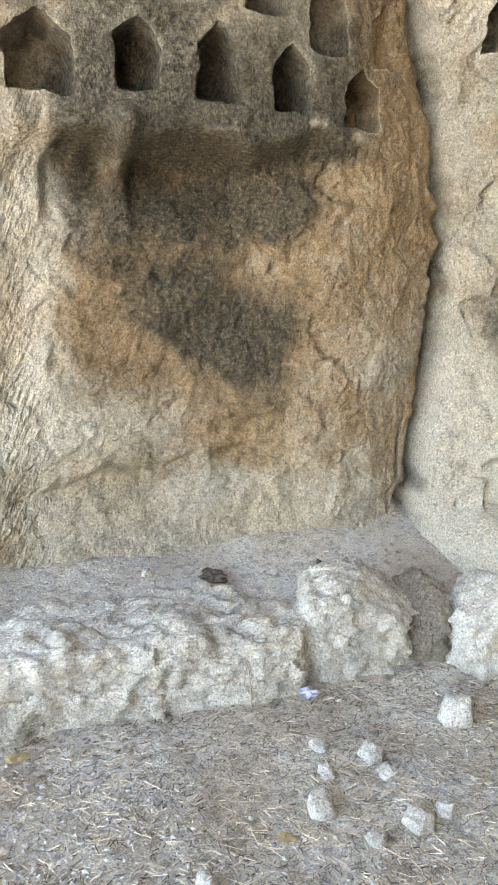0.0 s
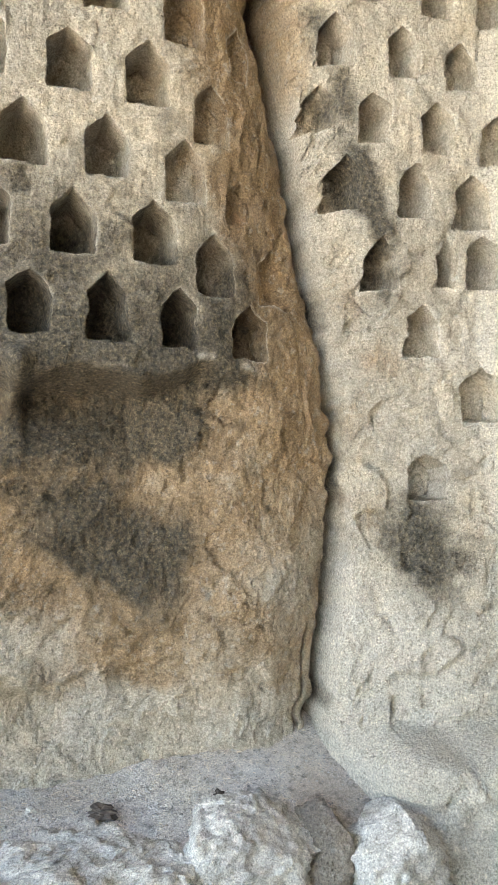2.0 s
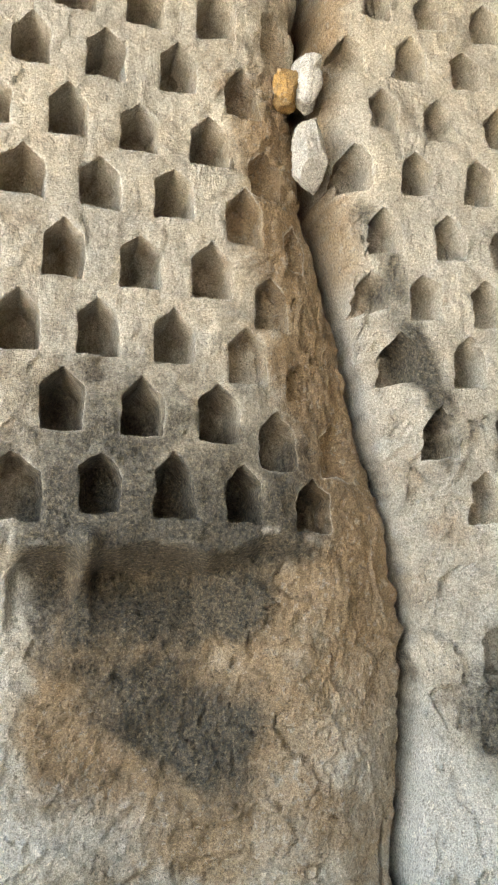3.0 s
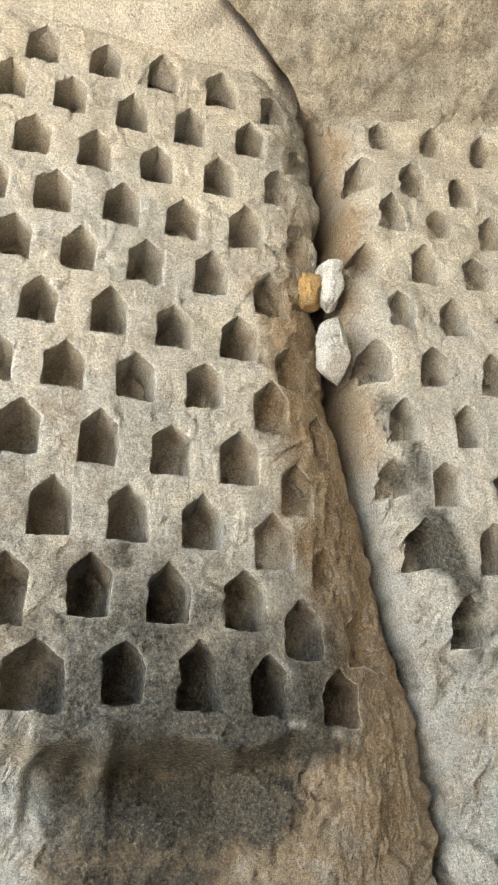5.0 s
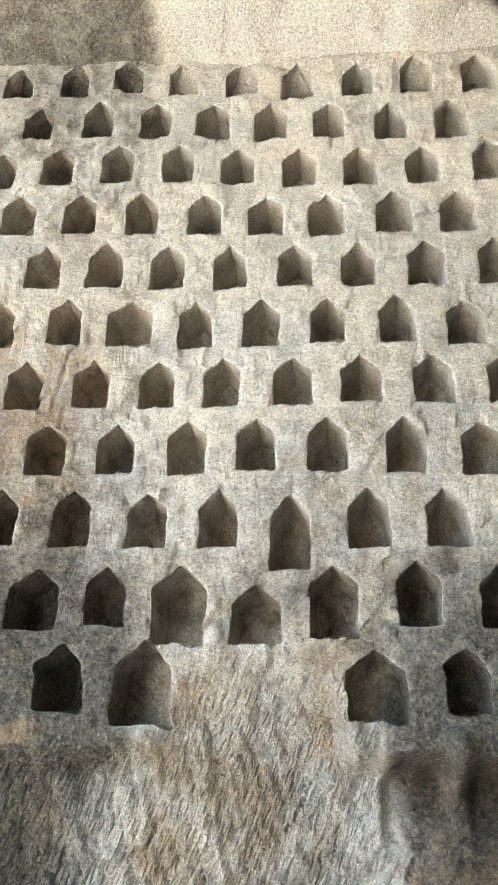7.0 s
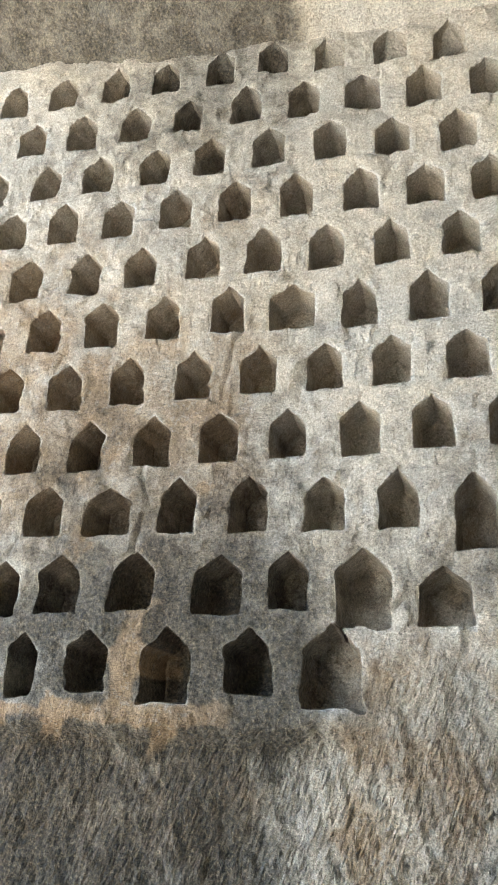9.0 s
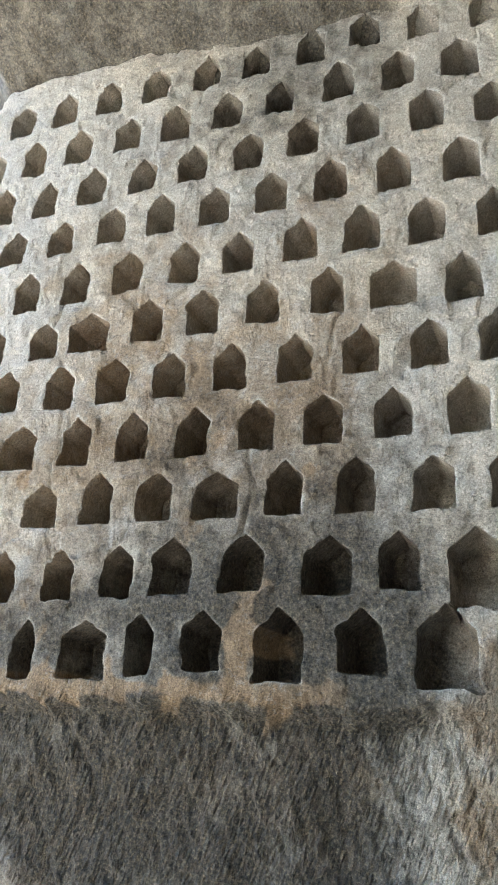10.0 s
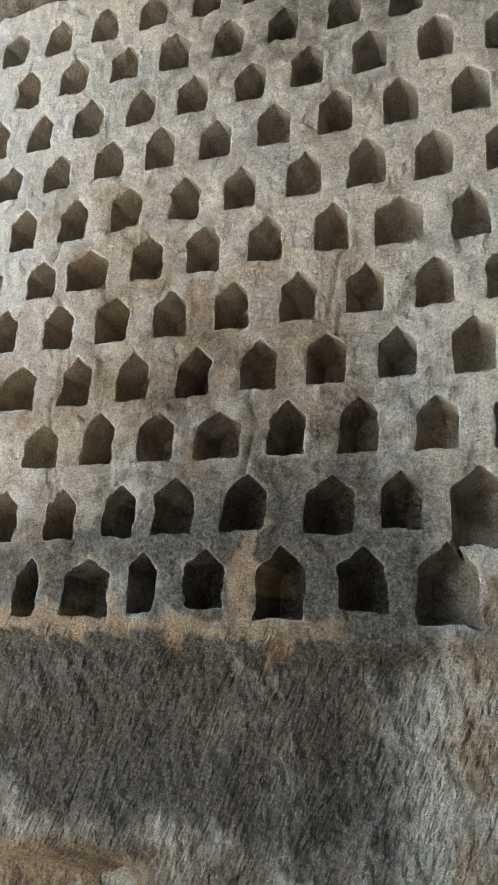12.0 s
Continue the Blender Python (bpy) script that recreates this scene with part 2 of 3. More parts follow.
def plain_wall(x, z):
    """How far back the rock face lies, without its niches."""
    xc = crack_at(z)
    left = np.minimum(0, x + 0.8)
    a = 3.12 + 0.105 * left + (0.20 + 0.06 * step(2.2, 2.8, z)) * np.clip((x - 1.35) / np.maximum(xc - 1.35, 0.2), 0, 1.1) ** 1.8
    # the undercut below the lowest row, and the break in the middle of it
    lip = 2.20 + 0.035 * rough(x, 0, 0, 0.3, 3, 5)
    broken = step(-0.62, -0.42, x) * step(0.27, 0.14, x)
    lip = lip + broken * (0.40 - 0.10 * np.abs(x + 0.17) / 0.4)
    under = step(lip + 0.02, lip - 0.10 - 0.35 * broken, z)
    depth = 0.13 + 0.10 * step(2.1, 1.5, z) + 0.06 * step(-0.6, 0.4, x) - 0.05 * bump(z, 0.98, 0.16) * step(0.0, 0.5, x) + 0.05 * step(0.85, 0.6, z)
    depth = depth + 0.07 * bump(z, 2.02, 0.12) * step(0.4, 0.7, x) * step(1.5, 1.2, x)
    depth = depth * (1 - 0.85 * step(1.2, 2.0, x))
    a = a + under * depth
    # two arched hollows under the lip, with a hanging rib between them
    for cx, half, top in ((0.50, 0.16, 2.17), (0.97, 0.27, 2.20)):
        arch = top - 0.5 * ((x - cx) / half) ** 2 * 0.22
        a = a + 0.10 * step(half, half - 0.05, np.abs(x - cx)) * step(arch + 0.02, arch - 0.03, z) * step(1.75, 2.05, z)
    a = a - 0.12 * bump(x, 0.67, 0.035 + 0.02 * step(2.0, 2.2, z)) * step(1.98, 2.08, z) * step(2.3, 2.2, z)
    a = a + 0.55 * step(1.22, 0.98, z + 0.1 * field(x, 0, 0, 0.4, 8)) * step(-2.0, -2.5, x)
    # the wall beyond the crack
    b = 3.04 - 0.14 * (x - 2.5) - 0.10 * step(1.9, 1.2, z) - 0.40 * step(0.52, 0.42, z + 0.04 * field(x, 0, 0, 0.2, 9)) * step(2.12, 2.34, x)
    b = b + 0.20 * np.clip(1 - (x - xc) / 0.6, 0, 1) * step(2.7, 2.2, z) + 0.02 * step(0.10, 0.0, x - xc) - 1.15 * step(2.9, 3.6, x)
    b = b + 0.16 * step(0.28, 0.0, x - xc) * step(2.2, 2.8, z) + 0.02 * np.exp(-np.maximum(x - xc, 0) / 0.03)
    y = np.where(x < xc, a, b)
    # the crack and the worn edge at the open end
    d = np.abs(x - xc - 0.008)
    wide = np.interp(z, [0.3, 2.6, 3.2, 4.2, 6.4], [0.022, 0.020, 0.024, 0.06, 0.045]) * (1 + 0.5 * field(0, 0, z, 0.12, 13))
    y = y + 0.50 * np.exp(-(d / wide) ** 4) + 0.05 * np.exp(-d / 0.012)
    y = y + 0.07 * np.exp(-((x - xc + 0.085) / 0.008) ** 2) * step(1.0, 0.85, z)
    side = x - np.interp(z, EDGE_Z, EDGE_X) - 0.08 * rough(0, 0, z, 0.35, 4, 11)
    y = y + 0.12 * step(0.28, 0.0, side) ** 2 + 1.6 * step(0.02, -0.12, side)
    return y


def picked_rock(x, z):
    """Where the old pick strokes show, from 0 to 1."""
    return step(2.72, 2.2, z) * step(0.45, 0.15, x) * np.maximum(step(2.30, 2.12, z), step(-0.62, -0.4, x))


def wall_relief(x, z):
    xc = crack_at(z)
    wx, wz = x + 0.03 * rough(x, 0, z, 0.12, 3, 36), z + 0.03 * rough(x, 0, z, 0.12, 3, 37)
    y = 0.040 * field(x, 0, z, 0.9, 21) + 0.012 * rough(x, 0, z, 0.22, 3, 22) + 0.010 * facets(wx, wz, 0.09, 52) + 0.004 * facets(wx, wz, 0.035, 62)
    low = step(2.30, 2.12, z)
    # granular lower wall beside the crack, streaked downwards near it
    flaked = low * step(0.05, 0.4, x) * (x < xc)
    streak = facets(wx + 0.45 * wz, wz * 0.45, 0.11, 53)
    y = y + flaked * (0.030 * rough(x, 0, z * 1.3, 0.40, 3, 23) + (0.006 + 0.016 * step(1.2, 1.6, x) * step(0.8, 1.1, z)) * streak + 0.006 * facets(wx, wz, 0.06, 54) + 0.006 * facets(wx, wz, 0.030, 55))
    # worn shelf lines low on the wall
    for h, cut, lean in ((1.10, 0.030, -0.10), (0.74, 0.035, 0.16)):
        edge = z - h - lean * (x - 0.6) - 0.03 * rough(x, 0, 0, 0.3, 3, int(300 + 100 * h))
        y = y + cut * flaked * step(0.0, 0.05, -edge) * step(0.30, 0.08, -edge) * step(1.75, 1.3, x)
    # old pick strokes on the sooty and the freshly broken rock
    u = x + (0.30 + 0.35 * step(-1.0, 0.1, x)) * z + 0.05 * field(x, 0, z, 0.3, 27)
    stroke = 1 - np.abs(field(u, 0, 0.22 * z, 0.030, 28))
    picked = picked_rock(x, z)
    y = y + picked * (0.018 * stroke + 0.016 * rough(u, 0, 0.25 * z, 0.11, 3, 29) + 0.007 * facets(wx + 0.3 * wz, wz * 0.45, 0.045, 56))
    # brown scaly rock running down to the crack
    brown = bump(x, xc - 0.18, 0.24) * (x < xc) * step(2.0, 2.5, z)
    y = y + brown * (0.028 * facets(wx * 1.3, wz * 0.6, 0.10, 57) + 0.012 * facets(wx, wz, 0.04, 58))
    # broken rock beyond the crack
    right = (x > xc) * step(0.0, 0.06, x - xc)
    y = y + right * (0.022 * rough(x, 0, z, 0.35, 4, 38) + (0.022 * step(3.2, 2.4, z) + 0.008) * facets(wx, wz, 0.15, 59) + step(0.36, 0.1, x - xc) * step(2.2, 2.5, z) * (0.022 * facets(wx, wz, 0.13, 63) + 0.014 * facets(wx, wz, 0.05, 64)))
    shard = bump(x - 0.28 * (3.4 - z), xc * 0 + 2.06, 0.10) * step(2.1, 2.4, z) * step(4.4, 4.0, z) * (x > xc)
    y = y + shard * (0.025 * facets(wx, wz, 0.11, 60) - 0.02)
    # hairline cracks between niches
    for x0, z0, z1, lean in ((-1.62, 2.95, 3.42, 0.05), (-2.70, 2.75, 4.1, -0.10), (-1.22, 3.78, 4.25, 0.12), (-3.0, 4.1, 4.6, 0.3)):
        off = x - x0 - lean * (z - z0) - 0.03 * rough(0, 0, z, 0.2, 3, int(100 + 10 * z0))
        y = y + 0.022 * np.exp(-(off / 0.010) ** 2) * step(z0 - 0.04, z0 + 0.04, z) * step(z1 + 0.04, z1 - 0.04, z)
    return y + 0.004 * rough(x, 0, z, 0.05, 3, 26) + 0.006 * low * facets(wx, wz, 0.026, 61)


def house(x, z, cx, floor, w, h):
    """Signed distance to a niche's gabled outline, negative inside."""
    dx, dz = x - cx, z - floor
    eave, a = 0.69 * h, w / 2
    n = math.hypot(h - eave, a)
    roof = ((h - eave) * np.abs(dx) + a * (dz - h)) / n
    d = np.stack([np.abs(dx) - a, -dz, roof])
    top = d.max(0)
    return top + 0.004 * np.log(np.exp((d - top) / 0.004).sum(0)) - 0.004


# row, column: sideways shift, width, height, floor shift
ODD = {(1, -9): (0.06, 0.18, 0.30, -0.045), (1, -8): (0, 0.13, 0.29, 0), (1, -7): (0.007, 0.26, 0.28, 0), (1, -6): (-0.033, 0.14, 0.30, 0), (1, -5): (-0.048, 0.20, 0.28, 0.02),
       (1, -4): (-0.026, 0.22, 0.33, -0.025), (1, -3): (0, 0.21, 0.29, 0.014), (1, -2): (0.027, 0.27, 0.36, -0.044), (1, 1): (-0.008, 0.245, 0.29, -0.02), (1, 2): (0.018, 0.17, 0.27, 0.015),
       (1, 4): (-0.026, 0.17, 0.27, -0.02), (1, 5): (-0.014, 0.18, 0.25, -0.05)}
ODD.update({(2, -6): (-0.043, 0.21, 0.28, 0), (2, -5): (-0.025, 0.21, 0.29, 0), (2, -4): (0.035, 0.23, 0.28, -0.02), (2, -2): (0, 0.24, 0.36, -0.08), (2, -1): (0, 0.23, 0.25, -0.068),
            (2, 0): (-0.006, 0.21, 0.32, -0.045), (3, 0): (-0.01, 0.18, 0.36, -0.11), (3, -5): (-0.013, 0.23, 0.25, 0), (3, -8): (0.017, 0.21, 0.24, 0), (4, -9): (-0.012, 0.22, 0.27, 0),
            (6, -3): (0, 0.24, 0.28, 0), (6, -8): (-0.024, 0.26, 0.26, 0), (6, -9): (0.025, 0.17, 0.24, 0), (3, 5): (-0.02, 0.15, 0.21, 0), (5, 5): (0, 0.12, 0.23, 0)})
niches = []
rng = random.Random(4)
for r, (first, pitch, base, slope, sink) in enumerate(ROWS, 1):
    for k in range(-11, 6):
        x = first + pitch * k
        z = base + slope * x - sink * max(0, -x - 1)
        if 1 < r < 8:                                   # the rows bend down towards the crack
            z -= 0.125 * float(step(1.15, 1.6, x))
            x -= 0.05 * float(step(1.4, 1.6, x))
        shift, w, h, lift = ODD.get((r, k), (rng.uniform(-0.010, 0.010), rng.uniform(0.176, 0.192), rng.uniform(0.265, 0.29), rng.uniform(-0.008, 0.008)))
        x, z = x + shift, z + lift
        if (r, k) in ((1, 0), (1, -1)) or x < np.interp(z, EDGE_Z, EDGE_X) + 0.14 or x > crack_at(z) - 0.13:
            continue
        deep = rng.uniform(0.24, 0.31) if x < 1.38 else 0.22 if r == 1 else rng.uniform(0.13, 0.18) if x < 1.6 else 0.06
        niches.append((x, z, w, h, deep))
for r in range(1, 12):
    for k in range(4):
        x = (2.175 if r % 2 else 2.02) + 0.325 * k
        z = BEYOND_Z[r - 1] - 0.035 * k
        if x < crack_at(z) + 0.12 or r == 1 or (r == 2 and k != 1) or x > 3.0:
            continue
        niches.append((x + (0.05 if r < 4 else 0) + rng.uniform(-0.012, 0.012), z, rng.uniform(0.150, 0.168), rng.uniform(0.245, 0.265), rng.uniform(0.16, 0.22)))
niches += [(2.63, 2.31, 0.16, 0.25, 0.18), (2.10, 3.41, 0.13, 0.2, 0.14), (2.74, 2.655, 0.095, 0.235, 0.16), (2.93, 2.655, 0.17, 0.26, 0.2), (2.92, 1.97, 0.2, 0.27, 0.16), (2.645, 1.59, 0.17, 0.22, 0.13)]

CELL = 0.0108
gx, gz = np.r_[np.arange(-4.0, 1.72, CELL), np.arange(1.72, 2.34, 0.006), np.arange(2.34, 3.66, CELL)], np.arange(-0.3, 6.43, CELL)
GX, GZ = np.meshgrid(gx, gz, indexing="ij")
wobble = (0.0055 + 0.006 * step(2.9, 2.4, GZ)) * rough(GX, 0, GZ, 0.09, 3, 31)
SDF, WHICH = np.full(GX.shape, 1.0), np.full(GX.shape, -1)
for n, (x, z, w, h, deep) in enumerate(niches):
    i0, i1 = np.searchsorted(gx, (x - 0.3, x + 0.3))
    j0, j1 = np.searchsorted(gz, (z - 0.2, z + 0.5))
    s = np.s_[i0:i1, j0:j1]
    d = house(GX[s], GZ[s], x, z, w, h) + wobble[s]
    near = d < SDF[s]
    SDF[s] = np.where(near, d, SDF[s])
    WHICH[s] = np.where(near, n, WHICH[s])
SDF = np.where(np.abs(SDF) < 1e-4, 1e-4, SDF)


def face_depth(x, z, sdf):
    """The finished rock face, with the worn rims of the niches."""
    return plain_wall(x, z) + wall_relief(x, z) + 0.007 * np.exp(-np.maximum(sdf, 0) / 0.008)


def cut_grid():
    """Splits the grid along the niches' outlines: front triangles, and triangles and rim edges of each niche."""
    nx, nz = GX.shape
    ids = np.arange(nx * nz).reshape(nx, nz)
    s = SDF.ravel()
    px, pz, which = GX.ravel(), GZ.ravel(), WHICH.ravel()
    tri = np.concatenate([np.stack([ids[:-1, :-1], ids[1:, :-1], ids[1:, 1:]], -1).reshape(-1, 3),
                          np.stack([ids[:-1, :-1], ids[1:, 1:], ids[:-1, 1:]], -1).reshape(-1, 3)])
    inside = (s[tri] < 0).sum(1)
    front = [tuple(t) for t in tri[inside == 0].tolist()]
    backs, rims = {}, {}
    for t in tri[inside == 3].tolist():
        backs.setdefault(which[t[0]], []).append(tuple(t))
    extra, made = [], {}

    def cross(a, b):
        key = (min(a, b), max(a, b))
        if key not in made:
            f = s[a] / (s[a] - s[b])
            made[key] = nx * nz + len(extra)
            extra.append((px[a] + f * (px[b] - px[a]), pz[a] + f * (pz[b] - pz[a])))
        return made[key]

    for t in tri[(inside == 1) | (inside == 2)].tolist():
        lone = [v for v in t if (s[v] < 0) == (sum(s[u] < 0 for u in t) == 1)][0]
        k = t.index(lone)
        a, b, c = t[k], t[(k + 1) % 3], t[(k + 2) % 3]
        p, q = cross(a, b), cross(a, c)
        n = which[a] if s[a] < 0 else which[b]
        small, big = (a, p, q), (p, b, c, q)
        if s[a] < 0:
            backs.setdefault(n, []).append(small)
            front.append(big)
            rims.setdefault(n, []).append((p, q))
        else:
            backs.setdefault(n, []).append(big)
            front.append(small)
            rims.setdefault(n, []).append((q, p))
    ex = np.array(extra)
    return np.r_[px, ex[:, 0]], np.r_[pz, ex[:, 1]], np.r_[s, np.zeros(len(ex))], front, backs, rims


def stain_shading(x, z):
    """Sooty, ochre and limy stain by place, plus painted shade and light."""
    xc = crack_at(z)
    a, c = 0.8 * x + 0.6 * z, 0.8 * z - 0.6 * x
    a, c = a + 0.10 * rough(a, 0, c, 0.31, 3, 47), c + 0.10 * rough(a, 0, c, 0.31, 3, 48)
    n, m = rough(a, 0, c, 0.7, 5, 41), rough(a, 0, c, 0.25, 4, 42)
    here, beyond = (x < xc) * 1.0, (x > xc) * 1.0
    fresh = step(-0.75, -0.5, x + 0.1 * m) * step(0.42, 0.2, x + 0.1 * m)          # the freshly broken rock in the middle
    soot_shade = (0.62 + 0.16 * step(0.3, 0.6, x)) * step(3.15, 2.35, z + 0.25 * n) * step(2.05, 2.2, z) * step(2.05, 1.6, x) * (1 - fresh * step(2.85, 2.6, z))
    soot_shade = soot_shade + 0.20 * bump(z, 3.1, 0.6) * step(2.0, 1.2, x)
    soot_shade = soot_shade + 0.80 * step(2.25, 2.1, z) * step(-0.75, -1.05, x + 0.15 * m) * (0.30 + 0.70 * step(1.0, 1.45, z + 0.12 * n + 0.08 * m))
    # the dark scorched patch under the lip, reaching down the wall
    patch = np.maximum(1.1 * bump(z, 1.48, 0.40) * bump(x - 0.45 * (1.42 - z), 1.08, 0.40), 1.05 * bump(z, 1.94, 0.34) * step(0.36, 0.55, x) * step(1.85, 1.25, x + 0.5 * (2.1 - z)))
    soot_shade = soot_shade + 1.05 * patch * (1 + 0.4 * m)
    # patina that thins out leftwards, with the open end's light worked into it
    soot_shade = soot_shade + 0.34 * step(-0.5, -1.2, x) * step(-2.9, -1.8, x) * step(2.1, 2.3, z) * step(4.6, 3.4, z) + 0.44 * step(-0.72, -0.95, x + 0.1 * m) * step(-3.2, -1.6, x) * step(4.7, 5.6, z)
    soot_shade = soot_shade + 1.05 * bump(z, 1.35, 0.30) * bump(x, 2.60, 0.17) + 0.8 * (1 + 0.6 * m) * bump(x - 0.28 * (3.4 - z), 2.23, 0.085) * step(2.4, 2.7, z) * step(4.2, 3.8, z) * beyond
    # dark line and band along the crack: its shade, put into the colour
    soot_shade = soot_shade + 1.3 * bump(x, xc + 0.008, 0.020 + 0.012 * step(3.0, 4.0, z)) * step(-1.2, -0.4, field(0, 0, z, 0.2, 45))
    soot_shade = soot_shade + 0.55 * bump(x, xc - 0.05, 0.07) * step(3.6, 4.4, z)
    bare = step(0.15, 0.55, bump(z, 2.23, 0.07) * step(-0.9, -1.3, x) + 1.2 * bump(x, -1.60, 0.08) * bump(z, 2.45, 0.18) + bump(x, -2.27, 0.05) * bump(z, 2.33, 0.1) + bump(x, -3.2, 0.16) * bump(z, 2.5, 0.25) + bump(x, -2.95, 0.05) * bump(z, 3.35, 0.09) + 0.50 * rough(a, 0, c, 0.16, 5, 46) - 0.15)
    bare = bare * step(-0.9, -1.3, x) * step(3.7, 3.3, z) * step(2.0, 2.12, z)
    lip = bump(z, 2.225 + 0.035 * rough(x, 0, 0, 0.3, 3, 5), 0.035) * step(0.30, 0.42, x) * step(1.95, 1.7, x) * step(-0.35, 0.35, m)      # the crusty edge under the lowest row
    soot_shade = soot_shade * (1 - 0.70 * bare) * (1 - 0.65 * lip)
    ochre = 0.8 * bare + 0.8 * step(-2.0, -2.15, x) * step(1.25, 1.1, z) + 1.15 * bump(x, xc - 0.20, 0.32) * here * step(1.6, 2.2, z) * step(5.4, 4.2, z) + 1.1 * bump(z, 1.52, 0.38) * bump(x, 0.72, 0.32) + 0.75 * patch
    ochre = ochre + 0.60 * step(2.3, 2.0, z) * step(0.5, 1.1, x) * here * step(0.3, 0.8, z) + 0.46 * fresh * step(2.75, 2.3, z)
    ochre = ochre + 0.75 * bump(z, 2.22, 0.06) * step(-0.9, -1.3, x) + 0.8 * bump(x, xc + 0.27, 0.13) * bump(z, 2.28, 0.13) * beyond
    ochre = ochre + 0.62 * step(-0.5, -1.4, x) * bump(z, 3.7, 1.3) * step(2.2, 2.4, z) + 0.62 * step(-0.7, -1.2, x) * step(2.2, 2.1, z) + 0.7 * bump(x, -1.5, 0.12) * bump(z, 2.5, 0.2) + 0.8 * bump(x, -3.2, 0.2) * bump(z, 2.6, 0.4)
    ochre = ochre + 0.6 * step(0.26, 0.05, x - xc) * step(3.3, 3.7, z) * beyond + 0.25 * step(0.3, 0.1, x - xc) * step(1.2, 1.6, z) * beyond + 0.35 * bump(x, 0.35, 0.5) * step(4.6, 3.2, z) * step(2.3, 2.6, z)
    # last term: the lit turn of the wall near x = 3, painted pale
    lime_light = 0.75 * lip + 1.0 * beyond * step(1.45, 0.95, z + 0.3 * (x - 2.6)) + 0.34 * bump(x, -0.1, 1.2) * step(3.0, 4.0, z) + 0.6 * bump(x, 3.0, 0.15)
    # last term whitens the upper left: daylight from the open end, as colour
    lime_light = lime_light + 0.6 * step(0.62, 0.3, x + 0.1 * m) * step(0.1, 0.4, x) * step(2.3, 2.0, z) + 0.15 * fresh * step(2.75, 2.5, z) + 0.75 * bump(z, 0.96 + 0.12 * (x - 0.6), 0.13) * bump(x, 0.65, 0.55) + 0.5 * step(-2.2, -3.2, x) * step(3.2, 4.0, z)
    lime_light = lime_light + 0.75 * beyond * step(0.10, 0.04, x - xc) * step(2.1, 2.5, z) * step(3.7, 3.3, z) + 0.30 * beyond * step(1.8, 2.4, z)
    return np.stack([soot_shade * (1 + 0.22 * n) + 0.12 * m * (soot_shade > 0.03), ochre + 0.25 * m * (ochre > 0.03), lime_light * (1 + 0.6 * n)], -1)


VX, VZ, VS, FRONT, BACKS, RIMS = cut_grid()
VY = face_depth(VX, VZ, VS)


def used_only(faces, *columns):
    flat = np.unique(np.concatenate([np.asarray(f) for f in faces])) if not isinstance(faces, np.ndarray) else np.unique(faces)
    back = {int(v): i for i, v in enumerate(flat)}
    return [tuple(back[v] for v in f) for f in faces], [c[flat] for c in columns]


STAIN_SHADING = stain_shading(VX, VZ)
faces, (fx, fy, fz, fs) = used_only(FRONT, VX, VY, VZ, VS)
face_stain_shading = stain_shading(fx, fz)
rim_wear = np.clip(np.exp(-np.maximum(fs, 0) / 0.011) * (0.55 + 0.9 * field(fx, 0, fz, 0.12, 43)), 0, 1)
face_stain_shading[:, 2] += 0.7 * rim_wear
face_stain_shading[:, 0] *= 1 - 0.35 * rim_wear
wall_back = tagged(new("wall_back", mesh_from("wall_back", np.c_[fx, fy, fz], faces, ROCK, face_stain_shading, picks=picked_rock(fx, fz))),
                   "tufa rock face carved with rows of gabled pigeon niches", "rock wall", kind="structure")


def niche_mesh(n):
    """The hollow behind one outline: sides that narrow a little, and an uneven back."""
    cx, floor, w, h, deep = niches[n]
    ids = sorted({v for f in BACKS[n] for v in f} | {v for e in RIMS[n] for v in e})
    rim = sorted({v for e in RIMS[n] for v in e})
    front_y = float(np.mean(VY[rim]))
    slot = {v: i for i, v in enumerate(ids)}
    x, z = VX[ids], VZ[ids]

    def narrowed(f, x, z):
        k = 1 - 0.04 * f - 0.13 * f ** 3
        return cx + (x - cx) * k, floor + 0.4 * h + (z - floor - 0.4 * h) * k

    bx, bz = narrowed(1, x, z)
    edge = np.maximum(0, -house(x, z, cx, floor, w, h))
    by = front_y + deep * (0.86 + 0.14 * step(0, 0.07, edge)) + 0.018 * rough(x, 0, z, 0.10, 3, 50 + n) * step(0, 0.02, edge)
    verts = [np.c_[bx, by, bz]]
    faces = [tuple(slot[v] for v in f) for f in BACKS[n]]
    base, rings = len(ids), []
    rx, rz, ry = VX[rim], VZ[rim], VY[rim]
    where = {v: i for i, v in enumerate(rim)}
    levels = (0.0, 0.10, 0.35, 0.6, 0.82)
    for f in levels:
        sx, sz = narrowed(f, rx, rz)
        wob = 0.0 if f == 0 else 0.006
        verts.append(np.c_[sx + wob * rough(rx, f, rz, 0.05, 2, 60 + n), ry + (front_y + deep * 0.86 - ry) * f, sz + wob * rough(rx, f, rz, 0.05, 2, 90 + n)])
        rings.append([base + i for i in range(len(rim))])
        base += len(rim)
    rings.append([slot[v] for v in rim])
    for a, b in zip(rings, rings[1:]):
        for p, q in RIMS[n]:
            i, j = where[p], where[q]
            faces.append((a[j], a[i], b[i], b[j]))
    verts = np.concatenate(verts)
    st = stain_shading(verts[:, 0], verts[:, 2])
    st[:, 2] *= 0.3
    st[:, 1] = 0.6 * st[:, 1] + 0.25
    me = mesh_from("niche", verts, faces, ROCK, st)
    me.set_sharp_from_angle(angle=radians(38))
    return me


